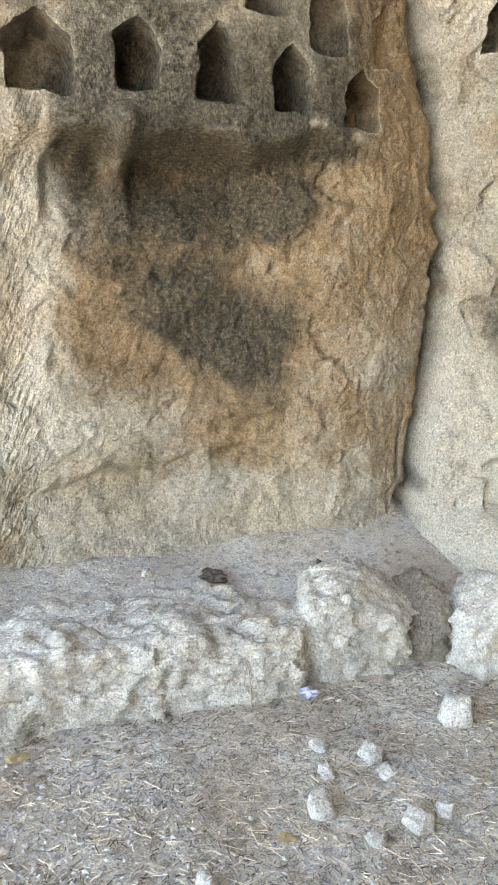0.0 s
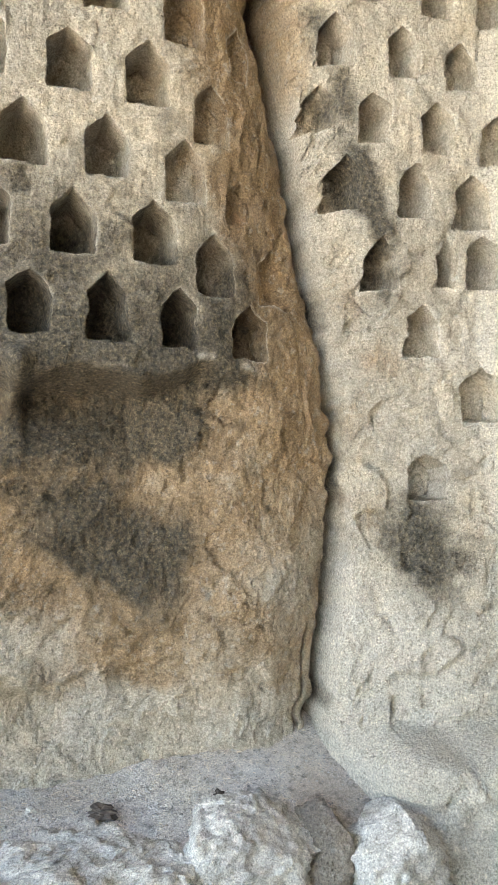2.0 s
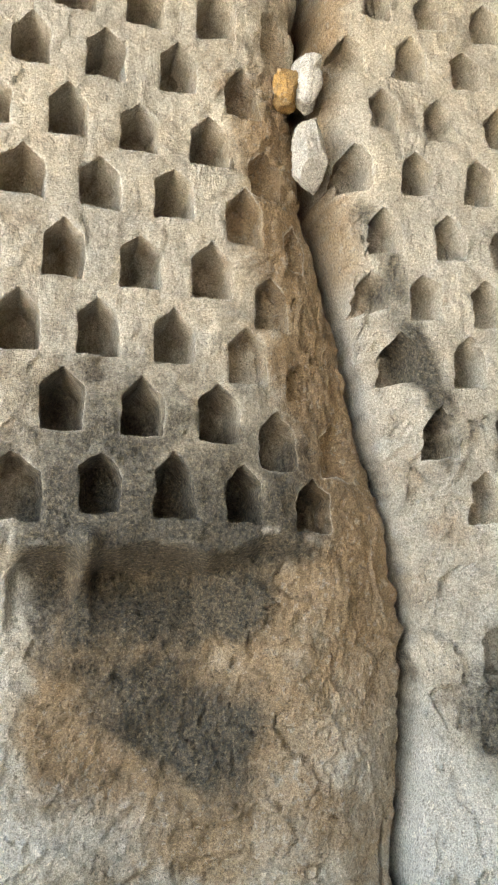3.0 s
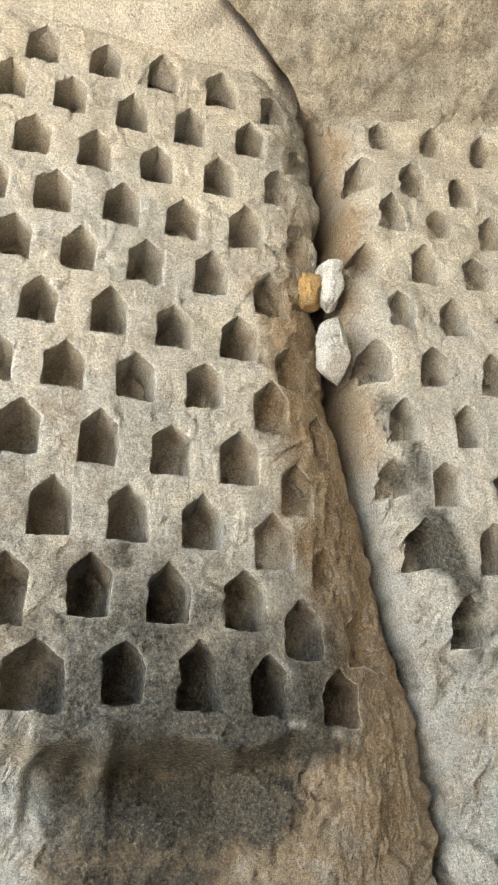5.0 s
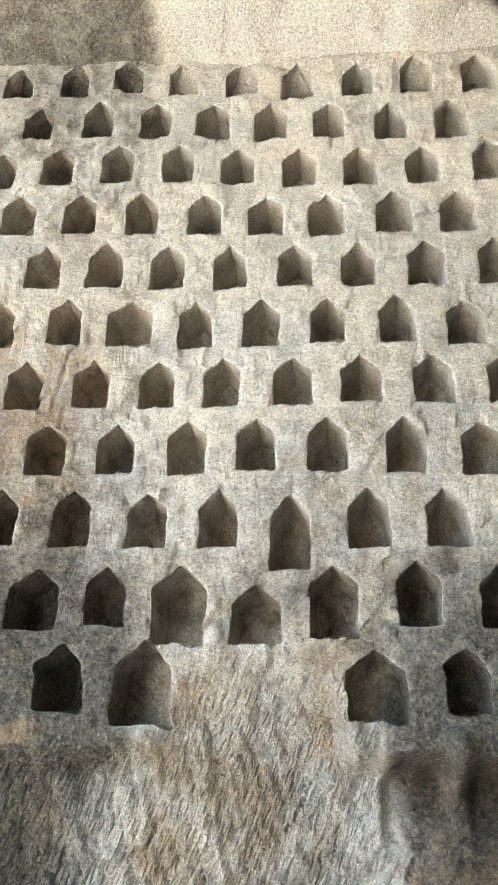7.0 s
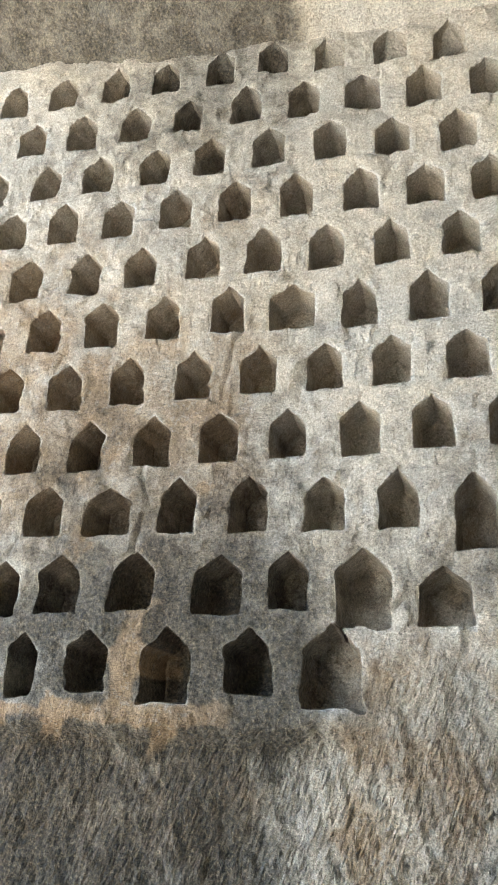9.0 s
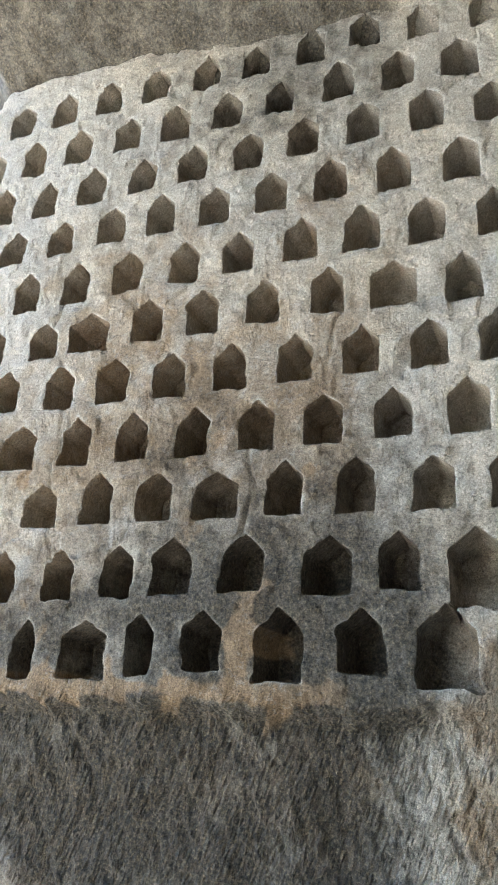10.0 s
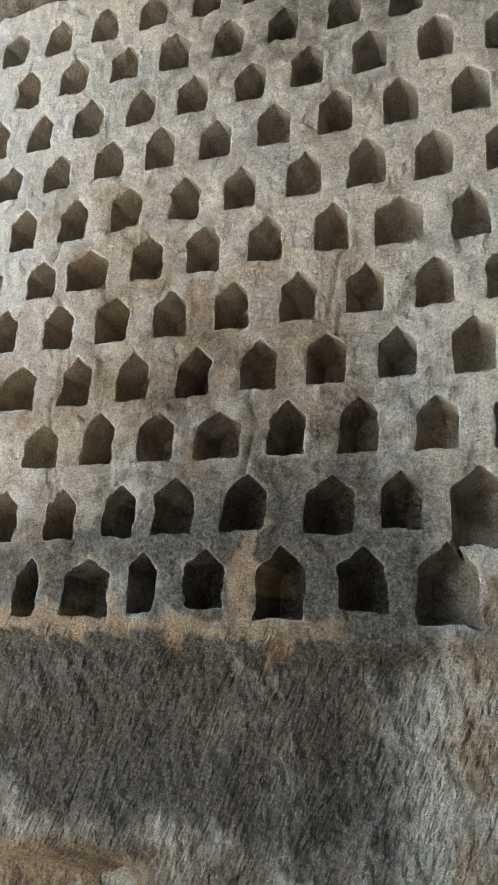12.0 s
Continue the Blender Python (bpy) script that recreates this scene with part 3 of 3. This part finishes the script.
for n in range(len(niches)):
    if n in BACKS and n in RIMS:
        part("niche", niche_mesh(n), wall_back)


# ---- rock over and behind ----
def slab(name, x0, x1, y0, y1, top, under, size, mat, staining=None):
    """A thick roof with an uneven underside."""
    xs, ys = np.r_[np.arange(x0, 3.3, size), np.linspace(3.3, x1, 20)], np.r_[np.linspace(y0, 1.2, 60), np.arange(1.2 + size, y1, size)]
    X, Y = [a.ravel() for a in np.meshgrid(xs, ys, indexing="ij")]
    Z = under(X, Y)
    nu, nv = len(xs), len(ys)
    faces = [tuple(f) for f in sheet_faces(nu, nv, True).tolist()]
    k = np.arange(nu * nv).reshape(nu, nv)
    ring = list(k[:, 0]) + list(k[-1, 1:]) + list(k[-2::-1, -1]) + list(k[0, -2:0:-1])
    m = len(X)
    verts = np.r_[np.c_[X, Y, Z], np.c_[X[ring], Y[ring], np.full(len(ring), top)]]
    faces += [(int(ring[i]), int(ring[(i + 1) % len(ring)]), m + (i + 1) % len(ring), m + i) for i in range(len(ring))]
    faces.append(tuple(range(m, m + len(ring)))[::-1])
    return mesh_from(name, verts, faces, mat, staining(verts[:, 0], verts[:, 1]) if staining is not None else np.zeros((len(verts), 3)))


def crack_over(y):
    return np.interp(y, [-6.2, 0.0, 2.0, 2.8, 3.0, 3.3], [-7.2, -2.2, 0.0, 1.08, 1.38, 1.76])


def ceiling_under(x, y):
    back = 3.25 - y
    z = 6.22 - 0.09 * np.maximum(0, x) + 0.62 * np.minimum(back, 4.5) - 0.05 * np.minimum(back, 4.5) ** 2
    z = z - 0.12 * step(-0.04, 0.04, x - crack_over(y)) + 0.45 * np.exp(-((x - crack_over(y) - 0.02 * rough(0, y, 0, 0.2, 3, 73)) / 0.045) ** 4) + 0.010 * step(0.0, 0.1, x - crack_over(y)) * facets(x, y, 0.045, 74)
    z = z + 0.05 * rough(x, y, 0, 0.8, 4, 71) + 0.012 * rough(x, y, 0, 0.12, 3, 72) + 0.6 * step(-3.7, -4.2, x) * step(0, 0.4, back)
    return np.where(y > 3.3, 6.15, z)


def ceiling_stains(x, y):
    right, left = x > crack_over(y), step(-0.7, -0.95, x + 0.05 * field(x, y, 0, 0.1, 5))
    return np.stack([0.34 * right + 0.72 * left, 0.1 * (1 - right) * (1 - left) + 0.6 * np.exp(-((x - crack_over(y) - 0.06) / 0.07) ** 2), 0.75 * (1 - left) * (1 - right) + 0.25 * right], -1)


tagged(new("ceiling", slab("ceiling", -4.1, 9.0, -6.2, 3.6, 13.0, ceiling_under, 0.018, ROCK, ceiling_stains)),
       "rough tufa vault with a crack, pale and sooty", "rock ceiling", kind="structure")


def block(name, x0, x1, y0, y1, z0, z1, mat):
    me = bpy.data.meshes.new(name)
    bm = bmesh.new()
    bmesh.ops.create_cube(bm, size=1)
    bmesh.ops.scale(bm, vec=(x1 - x0, y1 - y0, z1 - z0), verts=bm.verts)
    bmesh.ops.translate(bm, vec=((x0 + x1) / 2, (y0 + y1) / 2, (z0 + z1) / 2), verts=bm.verts)
    bm.to_mesh(me)
    bm.free()
    me.materials.append(mat)
    return me


# unseen backing for the thin rock face, added to keep the sun from leaking in
tagged(new("wall_hill_unseen", block("wall_hill_unseen", -3.5, 9, 3.72, 16, -1, 11.0, ROCK)), "unseen tufa mass behind the rock face, added to block the sun", "rock wall", kind="structure")
tagged(new("wall_right", block("wall_right", 3.62, 9, -6.2, 3.7, -1, 9, ROCK)), "plain rock side of the chamber", "rock wall", kind="structure")
# added behind the camera, out of view, so that light enters from the left
tagged(new("wall_front_unseen", block("wall_front_unseen", -2.6, 9, -6.6, -6.1, -1, 9, ROCK)), "unseen rock wall added opposite the niches to keep out front light", "rock wall", kind="structure")


# ---- ground ----
def ground_z(x, y):
    z = np.interp(y, [-60, 0.0, 1.6, 2.2, 2.7, 3.6, 60], [-0.3, -0.24, -0.25, -0.185, -0.08, 0.0, -0.3])
    far = step(3.0, 12.0, np.hypot(x, y - 1))
    return z + (1 - far) * (0.02 * rough(x, y, 0, 0.5, 4, 81) + 0.006 * rough(x, y, 0, 0.06, 2, 82)) + far * 0.5 * field(x, y, 0, 9.0, 83) - 0.4 * far


def spread(a, b, fine, near):
    """Stations from -600 to 600 m, close together between a and b."""
    mid = np.arange(a, b, fine)
    out = np.geomspace(0.1, 600, near)
    return np.r_[a - out[::-1], mid, b + out]


xs, ys = spread(-0.6, 3.4, 0.025, 40), spread(1.2, 3.2, 0.025, 40)
X, Y = [a.ravel() for a in np.meshgrid(xs, ys, indexing="ij")]
tagged(new("ground", mesh_from("ground", np.c_[X, Y, ground_z(X, Y)], sheet_faces(len(xs), len(ys)), SOIL)),
       "dry grey-brown earth strewn with needles and grit", "ground", kind="structure")


def ledge_z(x, y):
    return 0.20 + 0.13 * np.clip((y - 2.9) / 0.45, -0.4, 1.3) * (0.7 + 0.9 * step(0.9, 2.0, x)) + 0.012 * rough(x, y, 0, 0.25, 4, 85) + 0.004 * rough(x, y, 0, 0.05, 2, 86)


xs, ys = np.arange(-2.2, 2.75, 0.02), np.arange(2.76, 3.72, 0.02)
X, Y = [a.ravel() for a in np.meshgrid(xs, ys, indexing="ij")]
tagged(new("ledge_soil", mesh_from("ledge_soil", np.c_[X, Y, ledge_z(X, Y)], sheet_faces(len(xs), len(ys)), SOIL)),
       "dusty earth lying on the rock bench", "soil", kind="structure")


def boulder(name, x0, x1, y0, y1, z0, z1, label, seed, cuts=44, square=3.6, lump=0.045, mat=None, category="boulder", group="", planes=9):
    """A worn rock that fills a box: a rounded block with dents and grain."""
    bm = bmesh.new()
    bmesh.ops.create_cube(bm, size=2)
    bmesh.ops.subdivide_edges(bm, edges=bm.edges[:], cuts=cuts, use_grid_fill=True)
    c = np.array([v.co[:] for v in bm.verts])
    r = (np.abs(c) ** square).sum(1) ** (1 / square)
    c = c / r[:, None]
    half = np.array([(x1 - x0) / 2, (y1 - y0) / 2, (z1 - z0) / 2])
    p = c * half
    out = c / np.linalg.norm(c, axis=1)[:, None]
    size = half.min()
    d = lump * rough(*p.T, size * 1.6, 4, seed) + 0.25 * lump * rough(*p.T, size * 0.3, 3, seed + 5)
    d = d + 0.40 * lump * facets(p[:, 0] + 0.5 * p[:, 1], p[:, 2] + 0.7 * p[:, 1], size * 0.36, seed + 7) + 0.22 * lump * facets(p[:, 0] - 0.5 * p[:, 1], p[:, 2] - 0.7 * p[:, 1], size * 0.13, seed + 8)
    pick = random.Random(seed)
    p = p + out * d[:, None]
    for _ in range(planes):
        v = Vector((pick.uniform(-1, 1), pick.uniform(-1, 1), pick.uniform(-0.6, 1))).normalized()
        reach = (p @ np.array(v)).max() * pick.uniform(0.66, 0.9)
        over = np.maximum(0, p @ np.array(v) - reach)
        p = p - 0.85 * over[:, None] * np.array(v)
    p = p + out * (0.3 * lump * rough(*p.T, size * 0.22, 3, seed + 9))[:, None] + np.array([(x0 + x1) / 2, (y0 + y1) / 2, (z0 + z1) / 2])
    for v, co in zip(bm.verts, p):
        v.co = co
    me = bpy.data.meshes.new(name)
    bm.to_mesh(me)
    bm.free()
    me.materials.append(mat or BOULDER)
    me.polygons.foreach_set("use_smooth", [True] * len(me.polygons))
    return tagged(new(name, me), label, category, group)


boulder("rock_bench", -0.7, 1.32, 2.66, 3.3, -0.3, 0.235, "long pale pitted rock bench before the wall", 101, 120, 8.0, 0.045, category="rock bench", planes=0)
boulder("boulder", 1.2, 1.86, 2.72, 3.15, -0.3, 0.29, "pale rounded boulder at the end of the rock bench", 102)
boulder("boulder", 1.8, 2.02, 2.68, 3.1, -0.2, 0.27, "brown cracked slab leaning on a boulder", 103, lump=0.03, mat=BROWN_ROCK)
boulder("boulder", 2.0, 2.4, 2.55, 3.0, -0.25, 0.33, "pale broken boulder beside the whitish wall", 104)
for x, y, s, h in ((1.82, 2.37, 0.15, 0.13), (1.38, 2.26, 0.10, 0.06), (1.18, 2.23, 0.055, 0.05), (1.10, 2.10, 0.10, 0.08), (1.38, 1.92, 0.12, 0.06),
                   (1.50, 1.94, 0.075, 0.05), (1.21, 1.91, 0.07, 0.05), (0.62, 1.90, 0.06, 0.06), (1.21, 2.37, 0.075, 0.04), (1.40, 2.17, 0.07, 0.045)):
    g = float(ground_z(np.array([x]), np.array([y]))[0])
    boulder("stone", x - s / 2, x + s / 2, y - s / 2, y + s / 2, g - 0.2 * h, g + 0.8 * h, "pale grey stone lying on the earth", int(x * 1000), 12, 4.0, 0.008, STONE, planes=16,
            category="stone", group="stones on the ground")


# rocks wedged in the crack
for x0, x1, y0, y1, z0, z1, lab in ((1.70, 1.85, 3.06, 3.26, 4.05, 4.44, "white weathered rock wedged in the crack"), (1.60, 1.74, 3.10, 3.32, 4.54, 4.73, "orange rock lump wedged in the crack"),
                                    (1.71, 1.83, 3.06, 3.28, 4.52, 4.88, "pale brown rock shard wedged in the crack")):
    boulder("wedged_rock", x0, x1, y0, y1, z0, z1, lab, int(z0 * 100), 20, 4.5, 0.018, ORANGE_ROCK if "orange" in lab else WHITE_ROCK if "white" in lab else BOULDER, "rock", planes=14)


# ---- litter on the ground ----
def plain(name, colour, roughness=0.8, vary=0.35, scale=40.0, island=False):
    m, nt, b = material(name, roughness)
    geo = nt.nodes.new("ShaderNodeNewGeometry")
    n = noise_node(nt, geo.outputs["Position"], scale, 5)
    fac = geo.outputs["Random Per Island"] if island else n
    dark, light = tuple(c * (1 - vary) for c in colour), tuple(min(1, c * (1 + vary)) for c in colour)
    nt.links.new(ramp(nt, fac, [(0.15, dark), (0.5, colour), (0.85, light)]), b.inputs["Base Color"])
    relief(nt, b, n, 0.4, 0.01)
    return m


STRAW = plain("dry_straw", (0.50, 0.42, 0.30), 0.8, 0.6, island=True)
GRIT = plain("loose_grit", (0.37, 0.35, 0.315), 0.95, 0.4, island=True)
CHAFF = plain("dark_chaff", (0.15, 0.115, 0.075), 0.9, 0.6, island=True)
FOIL = plain("faded_wrapper", (0.36, 0.36, 0.43), 0.35, 0.5, 90.0)
LEAF_DRY = plain("dry_leaf", (0.30, 0.225, 0.11), 0.7, 0.3)
DROPPING = plain("brown_clump", (0.075, 0.058, 0.045), 0.9, 0.5, 120.0)
BARK = plain("tree_bark", (0.12, 0.095, 0.07), 0.9, 0.4, 14.0)
FOLIAGE = plain("green_foliage", (0.075, 0.13, 0.03), 0.6, 0.5, island=True)


def scatter_spots(count, seed, ledge):
    pick = np.random.RandomState(seed)
    if ledge:
        x, y = pick.uniform(-0.2, 2.45, count), pick.uniform(2.92, 3.45, count)
        return x, y, ledge_z(x, y)
    x = pick.uniform(-0.3, 2.9, count)
    y = 1.55 + 1.15 * pick.uniform(0, 1, count)
    keep = field(x, y, 0, 0.35, seed) > pick.uniform(-1.3, 0.6, count)
    x, y = x[keep], y[keep]
    return x, y, ground_z(x, y)


def straws(name, spots, seed, lengths, thick, mat):
    """Thin three-sided needles lying about."""
    pick = np.random.RandomState(seed)
    x, y, z = spots
    n = len(x)
    turn, tip = pick.uniform(0, 2 * math.pi, n), pick.normal(0, 0.16, n)
    length = pick.uniform(*lengths, n) * pick.uniform(0.5, 1.0, n)
    along = np.stack([np.cos(turn) * np.cos(tip), np.sin(turn) * np.cos(tip), np.sin(tip)], -1)
    across = np.stack([-np.sin(turn), np.cos(turn), np.zeros(n)], -1)
    up = np.cross(along, across)
    mid = np.stack([x, y, z + thick * 1.2 + np.abs(np.sin(tip)) * length * 0.5], -1)
    r = pick.uniform(0.6, 1.3, n)[:, None] * thick
    verts = []
    for end in (-0.5, 0.5):
        for k in range(3):
            a = 2 * math.pi * k / 3
            verts.append(mid + along * (end * length)[:, None] + (across * math.cos(a) + up * math.sin(a)) * r)
    verts = np.stack(verts, 1).reshape(-1, 3)
    base = np.arange(n)[:, None] * 6
    faces = np.concatenate([base + np.array(q) for q in ((0, 1, 4, 3), (1, 2, 5, 4), (2, 0, 3, 5))])
    return mesh_from(name, verts, faces, mat, smooth=False)


def chips(name, spots, seed, sizes, mat, flat=0.65):
    """Loose grit: small uneven eight-faced stones."""
    pick = np.random.RandomState(seed)
    x, y, z = spots
    n = len(x)
    size = pick.uniform(0, 1, n) ** 3 * (sizes[1] - sizes[0]) + sizes[0]
    turn = pick.uniform(0, math.pi, n)
    shape = np.array([(1, 0, 0), (0, 1, 0), (-1, 0, 0), (0, -1, 0), (0, 0, 1), (0, 0, -1)], float)
    verts = shape[None] * size[:, None, None] * pick.uniform(0.6, 1.25, (n, 6, 1)) + pick.normal(0, 0.18, (n, 6, 3)) * size[:, None, None]
    c, s_ = np.cos(turn)[:, None], np.sin(turn)[:, None]
    verts = np.stack([verts[..., 0] * c - verts[..., 1] * s_, verts[..., 0] * s_ + verts[..., 1] * c, verts[..., 2] * flat], -1)
    verts = (verts + np.stack([x, y, z + 0.25 * size], -1)[:, None]).reshape(-1, 3)
    tri = [(0, 1, 4), (1, 2, 4), (2, 3, 4), (3, 0, 4), (1, 0, 5), (2, 1, 5), (3, 2, 5), (0, 3, 5)]
    base = np.arange(n)[:, None] * 6
    return mesh_from(name, verts, np.concatenate([base + np.array(t) for t in tri]), mat, smooth=False)


def stuff(name, me, label, category):
    tagged(new(name, me), label, category, kind="stuff")


stuff("dry_needles", straws("dry_needles", scatter_spots(16000, 5, False), 6, (0.02, 0.075), 0.0013, STRAW), "fallen dry needles and straw on the earth", "needles")
stuff("dry_chaff", straws("dry_chaff", scatter_spots(9000, 7, False), 8, (0.012, 0.04), 0.0016, CHAFF), "dark broken chaff lying on the earth", "chaff")
stuff("loose_grit", chips("loose_grit", scatter_spots(14000, 9, False), 10, (0.0018, 0.012), GRIT, 0.5), "loose grey grit on the earth", "grit")
stuff("ledge_grit", chips("ledge_grit", scatter_spots(3500, 11, True), 12, (0.0018, 0.009), GRIT), "loose grit on the dusty rock bench", "grit")
stuff("ledge_chaff", straws("ledge_chaff", scatter_spots(1500, 13, True), 14, (0.01, 0.045), 0.0011, STRAW), "dry straw bits on the dusty rock bench", "straw")


def crumple(name, x, y, z, size, flat, seed, mat, label, category, sharp=0.5):
    """A small crumpled thing: a ball pressed and folded."""
    bm = bmesh.new()
    bmesh.ops.create_icosphere(bm, subdivisions=3, radius=1)
    c = np.array([v.co[:] for v in bm.verts])
    r = 1 + sharp * rough(*c.T, 0.7, 3, seed)
    for v, co, k in zip(bm.verts, c, r):
        v.co = (x + co[0] * k * size, y + co[1] * k * size * 0.8, z + co[2] * k * size * flat)
    me = bpy.data.meshes.new(name)
    bm.to_mesh(me)
    bm.free()
    me.materials.append(mat)
    return tagged(new(name, me), label, category)


def floor_at(x, y):
    return float(ground_z(np.array([x]), np.array([y]))[0])


def shelf_at(x, y):
    return float(ledge_z(np.array([x]), np.array([y]))[0])


crumple("crumpled_wrapper", 1.29, 2.655, floor_at(1.29, 2.655) + 0.018, 0.042, 0.45, 3, FOIL, "small crumpled violet and silver wrapper on the earth", "litter", 0.9)
crumple("leaf_clump", 1.03, 3.17, shelf_at(1.03, 3.17) + 0.015, 0.055, 0.45, 5, DROPPING, "dark brown clump of dead leaves on the rock bench", "leaf litter", 1.0)
crumple("leaf_clump", 1.55, 3.12, shelf_at(1.55, 3.12) + 0.008, 0.02, 0.6, 7, DROPPING, "tiny dark clump on the rock bench", "leaf litter", 0.8)
crumple("dry_leaf", 0.93, 2.02, floor_at(0.93, 2.02) + 0.008, 0.028, 0.22, 9, LEAF_DRY, "curled yellow dry leaf on the earth", "leaf", 0.7)
crumple("dry_leaf", 0.12, 2.60, floor_at(0.12, 2.60) + 0.01, 0.03, 0.3, 15, LEAF_DRY, "curled yellow dry leaf beside the rock bench", "leaf", 0.7)
boulder("stone", 0.72, 0.77, 3.24, 3.28, shelf_at(0.745, 3.26) - 0.01, shelf_at(0.745, 3.26) + 0.035, "pale small stone on the dusty rock bench", 33, 6, 2.6, 0.01, category="stone", group="stones on the ground")


def stem(name, points, radius, mat, label, category):
    """A thin dry stalk along a few points."""
    bm = bmesh.new()
    rings = []
    for i, p in enumerate(points):
        r = radius * (1 - 0.6 * i / (len(points) - 1))
        rings.append([bm.verts.new((p[0] + r * math.cos(a), p[1] + r * math.sin(a), p[2])) for a in (0, 1.57, 3.14, 4.71)])
    for a, b in zip(rings, rings[1:]):
        for k in range(4):
            bm.faces.new((a[k], a[(k + 1) % 4], b[(k + 1) % 4], b[k]))
    bm.faces.new(rings[-1])
    bm.faces.new(rings[0][::-1])
    me = bpy.data.meshes.new(name)
    bm.to_mesh(me)
    bm.free()
    me.materials.append(mat)
    return tagged(new(name, me), label, category)


g = floor_at(1.03, 2.62)
stem("dry_stalk", [(1.03, 2.62, g - 0.01), (1.028, 2.625, g + 0.08), (1.02, 2.63, g + 0.16), (1.005, 2.64, g + 0.21)], 0.0035, STRAW, "upright dry grass stalk before the rock bench", "grass stalk")


# ---- trees beyond the open end ----
def tree(x, y, height, seed, label, leaves=5000):
    pick = random.Random(seed)
    root = tagged(new("tree"), label, "tree", "trees outside the cave")
    root.matrix_world = pose(x, y, -0.8)
    bm = bmesh.new()
    limbs = []

    def limb(p, q, r0, r1):
        p, q = Vector(p), Vector(q)
        d = (q - p).normalized()
        side = d.orthogonal().normalized()
        other = d.cross(side)
        a, b = [[bm.verts.new(c + (side * math.cos(t) + other * math.sin(t)) * r) for t in [k * math.pi / 4 for k in range(8)]] for c, r in ((p, r0), (q, r1))]
        for k in range(8):
            bm.faces.new((a[k], a[(k + 1) % 8], b[(k + 1) % 8], b[k]))
        limbs.append(q)

    at = Vector((0, 0, 0))
    for k in range(6):
        to = at + Vector((pick.uniform(-0.25, 0.25), pick.uniform(-0.25, 0.25), height / 6.5))
        limb(at, to, 0.028 * height * (1 - k / 7), 0.028 * height * (1 - (k + 1) / 7))
        if k > 0:
            for _ in range(4):
                a = pick.uniform(0, 6.28)
                reach = height * pick.uniform(0.16, 0.30) * (1.15 - k / 8)
                limb(to, to + Vector((math.cos(a) * reach, math.sin(a) * reach, reach * pick.uniform(0.1, 0.7))), 0.010 * height * (1 - k / 8), 0.004 * height)
        at = to
    me = bpy.data.meshes.new("trunk")
    bm.to_mesh(me)
    bm.free()
    me.materials.append(BARK)
    part("trunk", me, root)
    rs = np.random.RandomState(seed)
    hub = np.array([l[:] for l in limbs])[rs.randint(3, len(limbs), leaves)]
    hub = hub + rs.normal(0, height * 0.065, (leaves, 3)) + 0.25 * height * 0.2 * rs.normal(0, 1, (leaves, 1)) * np.array([0.3, 0.3, 0.2])
    size = rs.uniform(0.05, 0.13, (leaves, 1))
    u = rs.normal(0, 1, (leaves, 3))
    u /= np.linalg.norm(u, axis=1)[:, None]
    v = np.cross(u, rs.normal(0, 1, (leaves, 3)))
    v /= np.linalg.norm(v, axis=1)[:, None]
    w = np.cross(u, v) * 0.25
    verts = np.stack([hub - u * size, hub + (v * 0.5 + w) * size, hub + u * size, hub + (-v * 0.5 + w) * size], 1).reshape(-1, 3)
    base = np.arange(leaves)[:, None] * 4
    part("crown", mesh_from("crown", verts, base + np.array([0, 1, 2, 3]), FOLIAGE, smooth=False), root)
    return root


tree(-9.6, 8.3, 9.0, 1, "leafy green tree outside the cave mouth")
tree(-12.5, 9.5, 10.0, 2, "tall leafy green tree outside the cave mouth")
tree(-7.2, 6.3, 3.6, 3, "low leafy green tree outside the cave mouth", 4000)
tree(-14.5, 14.0, 11.0, 4, "tall leafy green tree outside the cave mouth")
